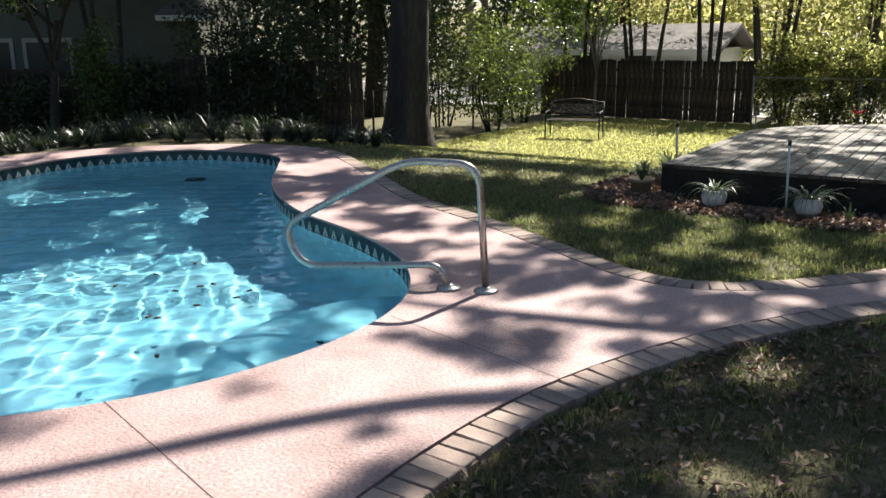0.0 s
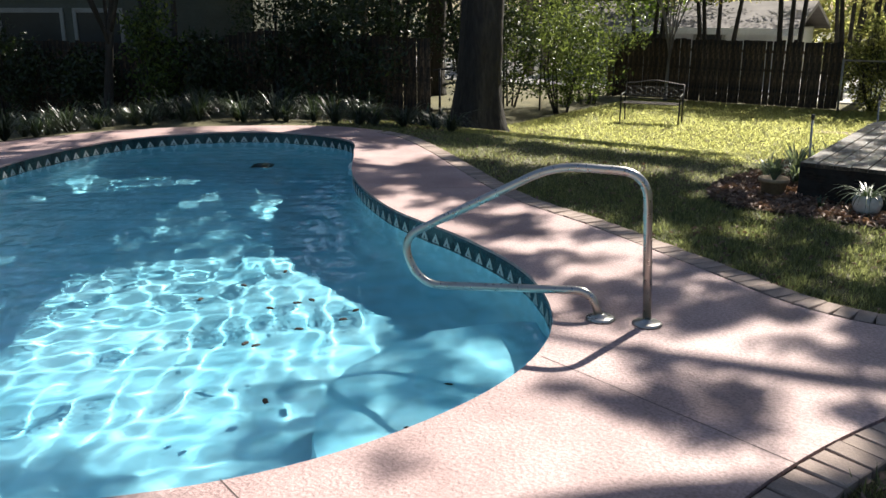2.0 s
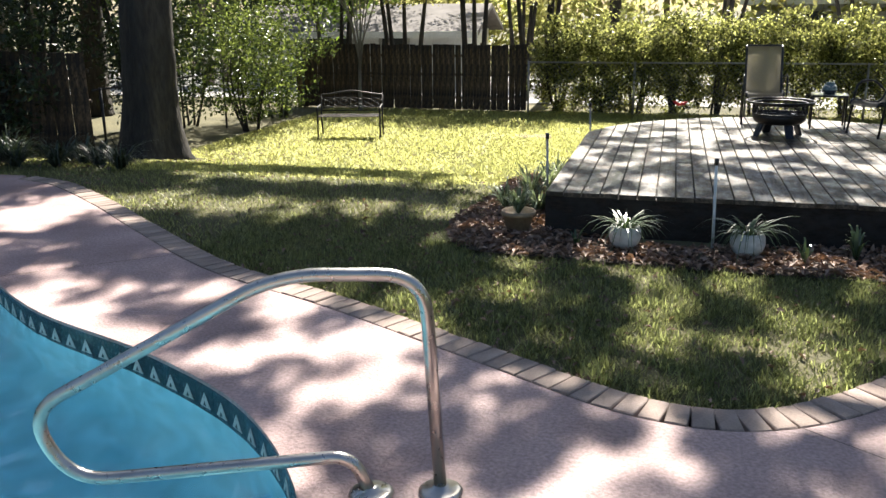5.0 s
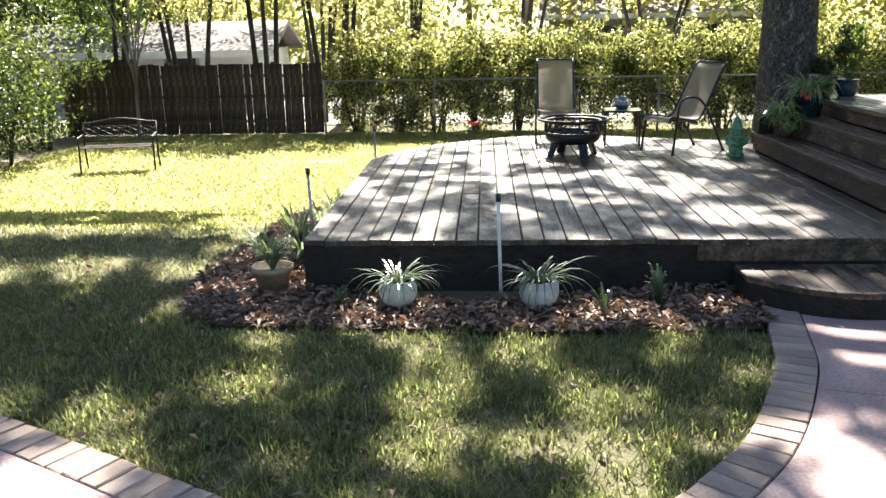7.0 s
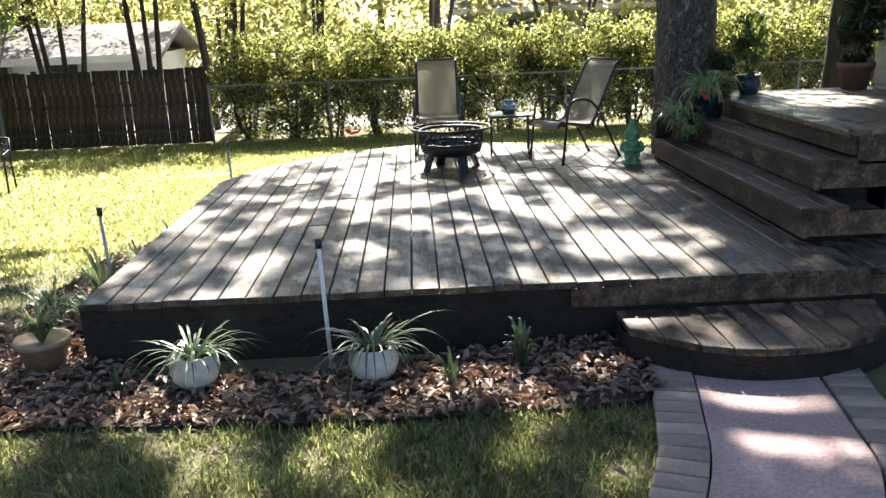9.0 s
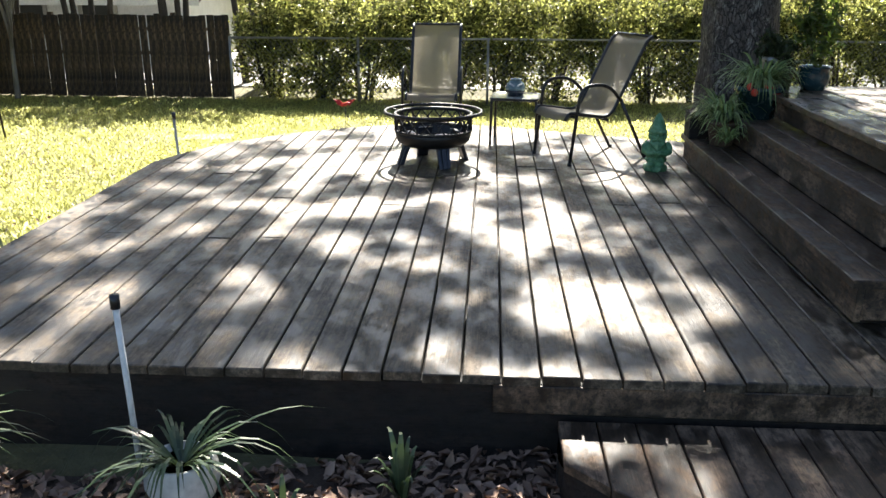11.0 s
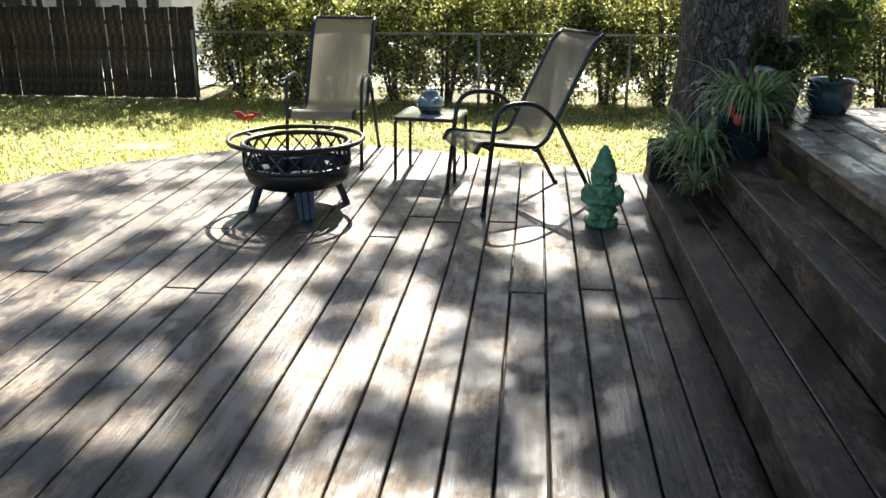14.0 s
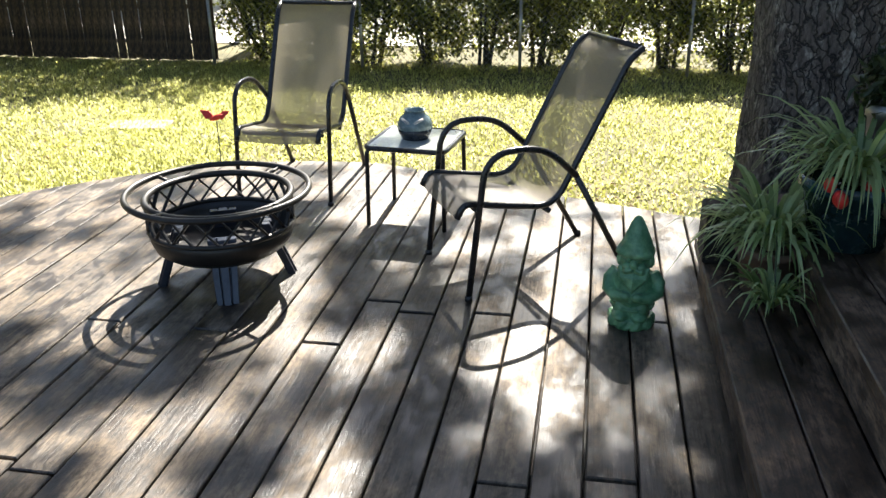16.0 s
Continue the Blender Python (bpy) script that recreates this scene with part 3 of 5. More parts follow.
for (xa, ya), (xb, yb) in zip(DECK_BACK[:-1], DECK_BACK[1:]):
    vs = [bb.verts.new(p) for p in ((xa, ya - 0.04, -0.7), (xb, yb - 0.04, -0.7), (xb, yb - 0.04, DECK_TOP - 0.038), (xa, ya - 0.04, DECK_TOP - 0.038))]
    bb.faces.new(vs[::-1])
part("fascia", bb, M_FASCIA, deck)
# One solid slab closes the space below the boards.
part("joist", box_bm(-2.84, 2.45, 0.06, 3.3, 0.1, DECK_TOP - 0.045), M_FASCIA, deck, "near-black solid slab under the boards")

# ---- low entry step with a rounded front ----
entry = empty("entry_step")
tagged(entry, "low half-round wooden step of worn boards against the deck", "step", kind="structure")
front = catmull(((-0.07, -0.01), (-0.09, -0.27), (0.03, -0.41), (0.2, -0.55), (0.45, -0.64), (0.75, -0.63), (1.0, -0.55), (1.2, -0.4), (1.28, -0.2), (1.3, -0.01)), 6, False)
front_y = lambda x: float(np.interp(x, front[4:, 0], front[4:, 1]))
for i in range(10):
    x0 = -0.08 + i * 0.14
    part("board", board_mesh(x0, x0 + 0.134, front_y(x0), -0.02, -0.02, 0.13, 0.165, front_y(x0 + 0.134)), M_STEP, entry)
bb = bmesh.new()
for (xa, ya), (xb, yb) in zip(front[:-1], front[1:]):
    vs = [bb.verts.new(p) for p in ((xa, ya + 0.02, -0.06), (xb, yb + 0.02, -0.06), (xb, yb + 0.02, 0.13), (xa, ya + 0.02, 0.13))]
    bb.faces.new(vs)
part("riser", bb, M_FASCIA, entry, "dark curved riser")

# ---- side steps up to the upper deck ----
steps = empty("side_steps")
tagged(steps, "dark brown wooden steps rising to the upper deck", "steps", kind="structure")
for k, (x, top, low, y0) in enumerate(((1.14, 0.55, DECK_TOP + 0.03, 0.5), (1.4, 0.75, 0.55, 0.92))):
    for c in range(2):
        part("tread", board_mesh(x - 0.025 + c * 0.146, x + 0.115 + c * 0.146, y0 - 0.01, 3.74, 3.74, top - 0.036, top), M_STEP, steps)
    part("riser", box_bm(x, x + 0.03, y0, 3.72, low + 0.004, top - 0.037, 0.003), M_STEPX, steps)
    part("end_panel", box_bm(x + 0.03, x + 0.62, y0 + 0.005, y0 + 0.035, low + 0.012, top - 0.037, 0.003), M_STEPX, steps)
    part("end_panel", box_bm(x + 0.03, x + 0.5, 3.69, 3.72, 0.0, top - 0.037, 0.003), M_STEPX, steps)
    # near-black block gives the shaded hollow under the treads by its colour
    part("stringer", box_bm(x + 0.06, x + 0.5, y0 + 0.08, 3.6, DECK_TOP + 0.001, top - 0.04), M_FASCIA, steps)
upper = empty("upper_deck_floor")
tagged(upper, "raised upper deck of worn brown boards", "deck", kind="structure")
UP = 0.93
for i in range(13):
    x0 = 1.57 + i * PITCH
    part("board", board_mesh(x0, x0 + BOARD, 0.9, 3.62, 3.62, UP - 0.036, UP), M_UPPER, upper)
part("rim", box_bm(1.615, 1.65, 0.93, 3.6, UP - 0.16, UP - 0.037, 0.003), M_STEPX, upper)
part("rim", box_bm(1.65, 3.45, 0.91, 0.95, UP - 0.2, UP - 0.037, 0.003), M_STEPX, upper)
part("skirt", box_bm(1.78, 3.45, 1.0, 3.5, -0.6, UP - 0.2), M_FASCIA, upper)


# ---- timber fences ----
def fence(name, a, b, height, label, seed, hole=()):
    f = empty(name)
    tagged(f, label, "fence", kind="structure")
    rr = np.random.default_rng(seed)
    a, b = np.array(a, float), np.array(b, float)
    ln = np.linalg.norm(b - a)
    d = (b - a) / ln
    ang = math.atan2(d[1], d[0])
    k = int(ln / 0.142)
    shared = []
    slip = 0.0
    for v in range(4):
        bm = bmesh.new()
        h = height + rr.uniform(-0.012, 0.012)
        add_box(bm, 0, 0.138, -0.009, 0.009, 0, h, 0.003)
        for q in bm.verts:
            if q.co.z > h - 0.01:
                q.co.z -= 0.006 * abs(q.co.x - 0.069) / 0.069
        me = bpy.data.meshes.new("picket")
        bm.to_mesh(me)
        bm.free()
        me.materials.append(M_FENCE)
        shared.append(me)
    for i in range(k):
        p = a + d * i * 0.142
        if i in hole:
            slip += 0.014
        p = p + d * slip
        o = new("picket", shared[rr.integers(4)])
        o.parent = f
        o.matrix_world = pose(p[0], p[1], float(land(p[0], p[1])) + 0.02 + rr.uniform(-0.015, 0.015), rr.uniform(-0.4, 0.4), rr.uniform(-0.5, 0.5), math.degrees(ang) + rr.uniform(-1.5, 1.5))
    for z in (0.3, height * 0.55, height - 0.25):
        za, zb = float(land(*a)), float(land(*b))
        part("rail", tube_bm([(a[0], a[1], za + z), (b[0], b[1], zb + z)], 0.035, 4), M_FENCE, f).location = (-d[1] * 0.05, d[0] * 0.05, 0)
    for i in range(int(ln / 2.4) + 1):
        p = a + d * min(ln, i * 2.4)
        z = float(land(p[0], p[1]))
        part("post", box_bm(p[0] - 0.045, p[0] + 0.045, p[1] + 0.03, p[1] + 0.12, z - 0.2, z + height + 0.05, 0.005), M_FENCE, f)
    return f


fence("wall_fence_back", (-11.2, 13.5), (-5.36, 13.5), 1.55, "weathered brown board fence closing the back of the yard", 3, (17, 18, 29, 30, 38))
fence("wall_fence_side", (-24.0, 0.7), (-10.9, 5.0), 1.62, "dark weathered picket fence behind the pool planting", 4)


# ---- trees ----
def tree(name, base, trunk_r, lean, height, crown_c, crown_s, n_clumps, per, leaf, size, seed, label, bark=None, limb_n=9, flare=1.3, radius=0.3, gaps=(), more=(), long_limb=(), lace=None):
    t = empty(name)
    tagged(t, label, "tree")
    rr = np.random.default_rng(seed)
    b = Vector(base)
    top = b + Vector((lean[0], lean[1], height))
    bm = bmesh.new()
    k = 90
    pts, rad = [], []
    for i in range(k):
        s = i / (k - 1)
        p = b.lerp(top, s)
        p += Vector((math.sin(s * 5 + seed), math.cos(s * 4 + seed), 0)) * 0.05 * height * 0.1 * s
        pts.append(p)
        z = s * height
        rad.append(trunk_r * (1 + (flare - 1) * math.exp(-z / 0.36)) * (1 - 0.55 * s))
    rings = add_tube(bm, pts, rad, 56)
    for i, ring in enumerate(rings):
        for j, v in enumerate(ring):
            c = pts[i]
            w = 2 * math.pi * j / 56
            d = v.co - c
            rr_s = 1 + 0.07 * math.sin(w * 5 + seed) * math.exp(-i * 0.023) + 0.05 * noise.noise(v.co * 2.2) + 0.03 * noise.noise(v.co * 7)
            ridge = abs(noise.noise(Vector((v.co.x * 13, v.co.y * 13, v.co.z * 2.6)))) + 0.5 * abs(noise.noise(Vector((v.co.x * 27, v.co.y * 27, v.co.z * 7.0 + 9))))
            v.co = c + d * (rr_s + 0.02 - 0.36 * (0.5 - min(ridge, 0.5)) ** 2)
    part("trunk", bm, bark or M_BARK, t, "", True)
    tips = []
    for i in range(limb_n):
        a = 2 * math.pi * (i / limb_n) + rr.uniform(-0.3, 0.3)
        s0 = rr.uniform(0.55, 0.98)
        p0 = b.lerp(top, s0)
        end = Vector(crown_c) + Vector((math.cos(a) * crown_s[0] * 0.75, math.sin(a) * crown_s[1] * 0.75, rr.uniform(-0.3, 0.6) * crown_s[2]))
        m1 = p0.lerp(end, 0.45) + Vector((0, 0, 0.12 * (end - p0).length))
        line = catmull((p0, m1, p0.lerp(end, 0.75) + Vector((rr.uniform(-0.3, 0.3), rr.uniform(-0.3, 0.3), 0.3)), end), 4, False)
        r0 = trunk_r * 0.42
        part("limb", tube_bm(line, [r0 * (1 - 0.85 * q / (len(line) - 1)) for q in range(len(line))], 8), bark or M_BARK, t, "", True)
        tips.append(end)
    # limb out of view, set where its shadow crosses the patio
    if long_limb:
        line = catmull(long_limb, 6, False)
        part("limb", tube_bm(line, [0.13 - 0.1 * q / (len(line) - 1) for q in range(len(line))], 10), bark or M_BARK, t, "", True)
    cen = in_blob(rr, n_clumps, crown_c, crown_s)
    # extra leaf clumps out of view, placed to shade chosen ground spots
    for c, s, k in more:
        cen = np.concatenate([cen, in_blob(rr, int(k * 0.5 / radius), c, s)])
    # openings in the crown, told by where their light falls on the ground
    fx, fy = cen[:, 0], cen[:, 1] - cen[:, 2] / math.tan(radians(SUN_EL))
    for gx0, gy0, rx, ry in gaps:
        keep = ((fx - gx0) / rx) ** 2 + ((fy - gy0) / ry) ** 2 > 1
        cen, fx, fy = cen[keep], fx[keep], fy[keep]
    # a lacy crown: openings cut along the sun's line to dapple the ground
    if lace:
        edge_x, scale, level = lace
        open_sky = np.array([noise.noise(Vector((x * scale, y * scale * 0.8, 3.7))) + 0.45 * noise.noise(Vector((x * scale * 2.3, y * scale * 2.0, 8.1))) for x, y in zip(fx, fy)])
        cen = cen[(open_sky < level) | (fx > edge_x) | ((fx > -1.3) & (fy < -3.2) & (open_sky < level + 0.3))]
    leaf_mesh("crown", clumps(rr, cen, radius, per), size, leaf, rr, t)
    return t


# Crowns of the first three oaks are shaped by the shade they must cast.
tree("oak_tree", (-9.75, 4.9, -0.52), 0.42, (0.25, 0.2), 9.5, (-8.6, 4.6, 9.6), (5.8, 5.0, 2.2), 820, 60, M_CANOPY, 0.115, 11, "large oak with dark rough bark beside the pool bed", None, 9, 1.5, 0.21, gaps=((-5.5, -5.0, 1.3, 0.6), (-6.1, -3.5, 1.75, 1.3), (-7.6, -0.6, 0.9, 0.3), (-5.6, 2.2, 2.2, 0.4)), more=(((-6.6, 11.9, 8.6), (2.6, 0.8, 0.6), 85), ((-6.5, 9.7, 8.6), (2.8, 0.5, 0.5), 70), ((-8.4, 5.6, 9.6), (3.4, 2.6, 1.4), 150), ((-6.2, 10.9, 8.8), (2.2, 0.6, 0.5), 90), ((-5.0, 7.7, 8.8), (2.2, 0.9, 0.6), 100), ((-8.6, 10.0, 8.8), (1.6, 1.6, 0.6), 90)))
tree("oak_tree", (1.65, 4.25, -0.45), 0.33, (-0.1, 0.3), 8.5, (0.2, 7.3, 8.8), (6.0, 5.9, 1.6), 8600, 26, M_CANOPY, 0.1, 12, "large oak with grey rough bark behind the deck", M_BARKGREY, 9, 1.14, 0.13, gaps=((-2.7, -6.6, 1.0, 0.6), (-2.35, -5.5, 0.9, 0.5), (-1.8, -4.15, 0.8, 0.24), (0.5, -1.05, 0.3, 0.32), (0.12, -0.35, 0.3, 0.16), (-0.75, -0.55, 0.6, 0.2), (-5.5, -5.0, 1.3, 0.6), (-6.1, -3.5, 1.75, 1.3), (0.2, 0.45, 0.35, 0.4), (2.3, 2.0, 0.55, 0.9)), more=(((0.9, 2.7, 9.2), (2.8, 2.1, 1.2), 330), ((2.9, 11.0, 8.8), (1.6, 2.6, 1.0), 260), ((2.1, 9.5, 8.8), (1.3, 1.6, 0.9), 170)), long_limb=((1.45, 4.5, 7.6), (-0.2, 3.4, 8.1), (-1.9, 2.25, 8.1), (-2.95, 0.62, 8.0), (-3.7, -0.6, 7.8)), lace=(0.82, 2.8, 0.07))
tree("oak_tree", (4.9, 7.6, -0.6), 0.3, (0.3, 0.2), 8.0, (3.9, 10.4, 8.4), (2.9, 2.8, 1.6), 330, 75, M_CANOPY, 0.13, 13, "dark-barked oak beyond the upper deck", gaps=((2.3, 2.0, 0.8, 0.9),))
# Two added oaks: their high crowns keep sun off fence, bed and house.
tree("oak_tree", (-15.2, 10.8, -0.65), 0.3, (0.4, 0.3), 8.0, (-15.5, 11.0, 8.4), (5.0, 4.2, 2.6), 600, 100, M_DARKLEAF, 0.17, 16, "oak added past the side fence to shade it")
tree("oak_tree", (-22.0, 8.2, -0.65), 0.3, (0.4, 0.3), 8.0, (-22.0, 9.0, 8.2), (5.0, 4.4, 2.6), 600, 100, M_DARKLEAF, 0.17, 17, "broad dark oak added to shade the green house")


# ---- hedge, shrubs ----
def shrub(name, centre, size, n_clumps, per, leaf, leaf_size, seed, label, category="shrub", radius=0.28, stems=5):
    s = empty(name)
    tagged(s, label, category)
    rr = np.random.default_rng(seed)
    cx, cy, cz = centre
    g = float(land(cx, cy))
    for i in range(stems):
        a = rr.uniform(0, 6.28)
        e = Vector((cx + math.cos(a) * size[0] * 0.5, cy + math.sin(a) * size[1] * 0.5, cz + rr.uniform(-0.2, 0.5) * size[2]))
        b0 = Vector((cx + math.cos(a) * size[0] * 0.15, cy + math.sin(a) * size[1] * 0.15, g - 0.03))
        line = catmull((b0, b0.lerp(e, 0.5) + Vector((rr.uniform(-0.1, 0.1), rr.uniform(-0.1, 0.1), 0.1)), e), 4, False)
        part("stem", tube_bm(line, [0.03 * (1 - 0.7 * q / (len(line) - 1)) for q in range(len(line))], 6), M_BARK, s, "", True)
    cen = in_blob(rr, n_clumps, centre, size)
    cen[:, 2] = np.maximum(cen[:, 2], g + 0.05)
    leaf_mesh("crown", clumps(rr, cen, radius, per), leaf_size, leaf, rr, s)
    return s


x = -5.0
hs = 40
while x < 9.5:
    rr = random.Random(hs)
    w = rr.uniform(0.75, 1.0)
    shrub("hedge_shrub", (x + w * 0.5, 13.7 + rr.uniform(-0.15, 0.15), 0.5 + rr.uniform(-0.1, 0.08)), (w * 0.86, 0.6, 1.16 + rr.uniform(-0.05, 0.14)), 190, 44, M_HEDGE, 0.082, hs, "clipped evergreen hedge shrub glowing in the sun", "hedge", 0.24, 6)
    x += w * 1.05
    hs += 1
for (cx, cy, h, sz, sd) in ((-10.4, 9.3, 0.7, (1.2, 1.1, 1.2), 70), (-10.6, 11.2, 0.9, (1.3, 1.2, 1.5), 71), (-11.3, 7.6, 1.0, (1.1, 1.0, 1.6), 73), (-13.4, 6.4, 1.3, (1.6, 1.2, 1.9), 74), (-15.6, 5.6, 1.3, (1.5, 1.1, 1.9), 75), (-12.0, 9.5, 1.6, (1.3, 1.6, 1.9), 76)):
    # bushes at the back take the sunlit copy of the leaf colour
    shrub("camellia_bush", (cx, cy, h), sz, 130, 36, M_CAMELLIA if cy > 8 else M_DARKLEAF, 0.09, sd, "glossy dark-green camellia bush by the fence, light put in its leaf colour", "shrub", 0.3, 6)
for (cx, cy, h, sz, sd) in ((-12.2, 4.3, 0.9, (1.2, 0.6, 1.6), 80), (-13.6, 3.8, 1.0, (1.2, 0.6, 1.5), 81), (-15.0, 3.0, 0.3, (0.9, 0.6, 0.9), 82), (-16.2, 2.6, 0.8, (0.9, 0.6, 1.3), 83), (-17.8, 2.0, 0.2, (1.0, 0.7, 0.7), 84), (-19.8, 1.3, 0.4, (1.3, 0.7, 1.0), 85)):
    # one bed shrub takes the sunlit leaf copy, the rest the shaded one
    shrub("bed_shrub", (cx, cy, h), sz, 80, 34, M_CAMELLIA if sd == 83 else M_DARKLEAF, 0.11, sd, "leafy shrub in the bed behind the pool, light put in its leaf colour", "shrub", 0.3, 6)
# woods beyond the fences
rngw = np.random.default_rng(77)
for (cx, cy, h, sz, k, leaf) in ((-12.5, 9.0, 4.6, (2.6, 3.0, 2.6), 200, M_DARKLEAF), (-14.5, 8.0, 4.5, (3.0, 1.6, 3.5), 190, M_DARKLEAF), (-12.5, 21.5, 4.0, (3.0, 2.0, 2.6), 170, M_LEAF), (-7.0, 22.5, 4.2, (2.6, 1.6, 2.2), 110, M_YELLOW),
                                 (-4.2, 24.0, 4.0, (2.4, 1.6, 2.4), 140, M_FARLEAF), (-0.5, 24.5, 4.8, (3.2, 2.0, 2.2), 130, M_YELLOW), (4.0, 24.5, 4.6, (3.8, 2.0, 2.4), 140, M_FARLEAF), (8.5, 25.0, 4.6, (3.4, 2.4, 3.0), 170, M_LEAF), (-18.5, 4.5, 5.2, (3.0, 1.4, 2.2), 150, M_DARKLEAF),
                                 (-9.0, 15.6, 3.2, (1.5, 1.0, 1.4), 60, M_YELLOW), (-7.0, 15.4, 3.6, (1.3, 0.9, 1.5), 55, M_FARLEAF), (-5.4, 15.8, 3.4, (1.4, 0.9, 1.6), 60, M_YELLOW), (-10.8, 15.2, 2.6, (1.2, 0.9, 1.4), 60, M_LEAF)):
    t = empty("background_tree")
    tagged(t, "slender tree with thin trunks and light foliage beyond the fence", "tree")
    g = float(land(cx, cy))
    for i in range(4):
        a = rngw.uniform(0, 6.28)
        e = Vector((cx + math.cos(a) * sz[0] * 0.6, cy + math.sin(a) * sz[1] * 0.6, h + sz[2] * 0.5))
        b0 = Vector((cx + math.cos(a) * 0.3, cy + math.sin(a) * 0.3, g - 0.05))
        line = catmull((b0, b0.lerp(e, 0.4) + Vector((0, 0, 0.4)), e), 5, False)
        part("trunk", tube_bm(line, [0.09 * (1 - 0.75 * q / (len(line) - 1)) for q in range(len(line))], 8), M_BARK, t, "", True)
    leaf_mesh("crown", clumps(rngw, in_blob(rngw, k, (cx, cy, h), sz), 0.5, 40), 0.15, leaf, rngw, t)

# ---- lawn ----
rngg = np.random.default_rng(21)


def scatter(x0, x1, y0, y1, k):
    px, py = rngg.uniform(x0, x1, k), rngg.uniform(y0, y1, k)
    keep = ~inside(px, py, OUTER)
    keep &= ~((px > 1.2) & (px < 5.2) & (py > -0.1) & (py < 4.8))
    keep &= ~((px > -3.35) & (px < 1.4) & (py > -0.78) & (py < 0.1))
    keep &= ~((px > -2.95) & (px < 5.2) & (py >= 0.1) & (py < np.interp(px, DECK_BACK[:, 0], DECK_BACK[:, 1]) + 0.05))
    keep &= ~((px > -3.5) & (px < -2.8) & (py > -0.5) & (py < 3.2))
    keep &= ~((py - 5.0 - (px + 10.9) * 0.328 > -1.7) & (px < -10.2))
    keep &= np.hypot(px + 9.75, py - 4.9) > 0.8
    return np.stack([px, py, land(px, py) - 0.005], 1)[keep]


thin = lambda p, lo: p[(np.sin(p[:, 0] * 2.1 + 1.3 * np.sin(p[:, 1] * 1.7)) * np.cos(p[:, 1] * 2.4 + p[:, 0]) + rngg.uniform(-1, 1, len(p))) > lo]
lawn = thin(scatter(-5.5, 0.4, -3.2, 0.2, 150000), -0.25)
roots = np.concatenate([scatter(-5.5, 0.2, -3.2, -0.5, 1500), scatter(-1.9, 2.6, -8.0, -0.3, 500)])
tufts = np.repeat(roots, 26, axis=0)
tufts[:, :2] += rngg.normal(0, 0.035, (len(tufts), 2))
tufts = tufts[~inside(tufts[:, 0], tufts[:, 1], OUTER)]
tagged(blades("grass_tufts", tufts, 0.062, 0.0042, 0.9, M_TUFT, rngg), "coarse green tufts standing out of the thin lawn", "grass", kind="stuff")
thatch = thin(scatter(-1.9, 2.6, -8.0, -0.3, 260000), -0.6)
thatch = thatch[~inside(thatch[:, 0], thatch[:, 1], np.array([(-5.5, -3.2), (0.4, -3.2), (0.4, 0.2), (-5.5, 0.2)])) | (thatch[:, 0] > -0.1)]
tagged(blades("lawn_grass", thatch, 0.03, 0.003, 1.6, M_THATCH, rngg), "thin lawn of brown thatch and green blades, darkened in colour for shade", "grass", kind="stuff")
tagged(blades("lawn_grass", lawn, 0.034, 0.0034, 1.3, M_LAWN, rngg), "patchy lawn grass beside the paving, in the dimmed blade colour", "grass", kind="stuff")
lawn2 = np.concatenate([scatter(-10.4, -2.8, 2.2, 13.4, 120000), scatter(-5.0, 6.0, 4.4, 13.6, 100000)])
side_lawn = scatter(-10.4, -2.8, -2.5, 2.2, 60000)
tagged(blades("lawn_grass", side_lawn, 0.042, 0.005, 1.2, M_LAWN, rngg), "lawn between the pool paving and the deck, half shade put in its colour", "grass", kind="stuff")
# the far lawn takes the blade colour brightened for full sun
tagged(blades("lawn_grass", lawn2, 0.05, 0.009, 1.2, M_GRASS, rngg), "green lawn stretching to the fence, brightened in colour for sun", "grass", kind="stuff")


# ---- planting behind the pool ----
def strap_plant(name, base, k, length, width, seed, label, material=None, upright=0.5, parent=None, category="plant"):
    """Arching strap leaves from one crown; each leaf is a curved ribbon."""
    rr = random.Random(seed)
    bm = bmesh.new()
    for i in range(k):
        a = rr.uniform(0, 6.283)
        ln = length * rr.uniform(0.55, 1.15)
        reach = ln * rr.uniform(0.35, 0.95) * (1.25 - upright)
        rise = ln * rr.uniform(0.45, 0.85) * (0.45 + upright)
        drop = rr.uniform(0.1, 0.75) * ln * (1.1 - upright)
        d = Vector((math.cos(a), math.sin(a), 0))
        s = Vector((-d.y, d.x, 0))
        prev = None
        n = 6
        for q in range(n + 1):
            t = q / n
            p = Vector(base) + d * (0.01 + reach * t) + Vector((0, 0, rise * (1 - (1 - t) ** 2) - drop * t ** 3))
            w = width * (0.55 + 0.9 * t if t < 0.4 else 0.91 * (1 - (t - 0.4) / 0.6) + 0.04) * 0.5
            cur = (bm.verts.new(p - s * w), bm.verts.new(p + s * w))
            if prev:
                bm.faces.new((prev[0], prev[1], cur[1], cur[0]))
            prev = cur
    if parent is not None:
        return part("leaves", bm, material or M_STRAP, parent)
    e = empty(name)
    part("leaves", bm, material or M_STRAP, e)
    tagged(e, label, category)
    return e


rl = random.Random(31)
bed = catmull(((-8.4, 2.2), (-9.6, 1.75), (-10.8, 1.15), (-11.9, 0.2), (-12.6, -1.2), (-12.7, -3.0), (-12.3, -5.0)), 8, False)
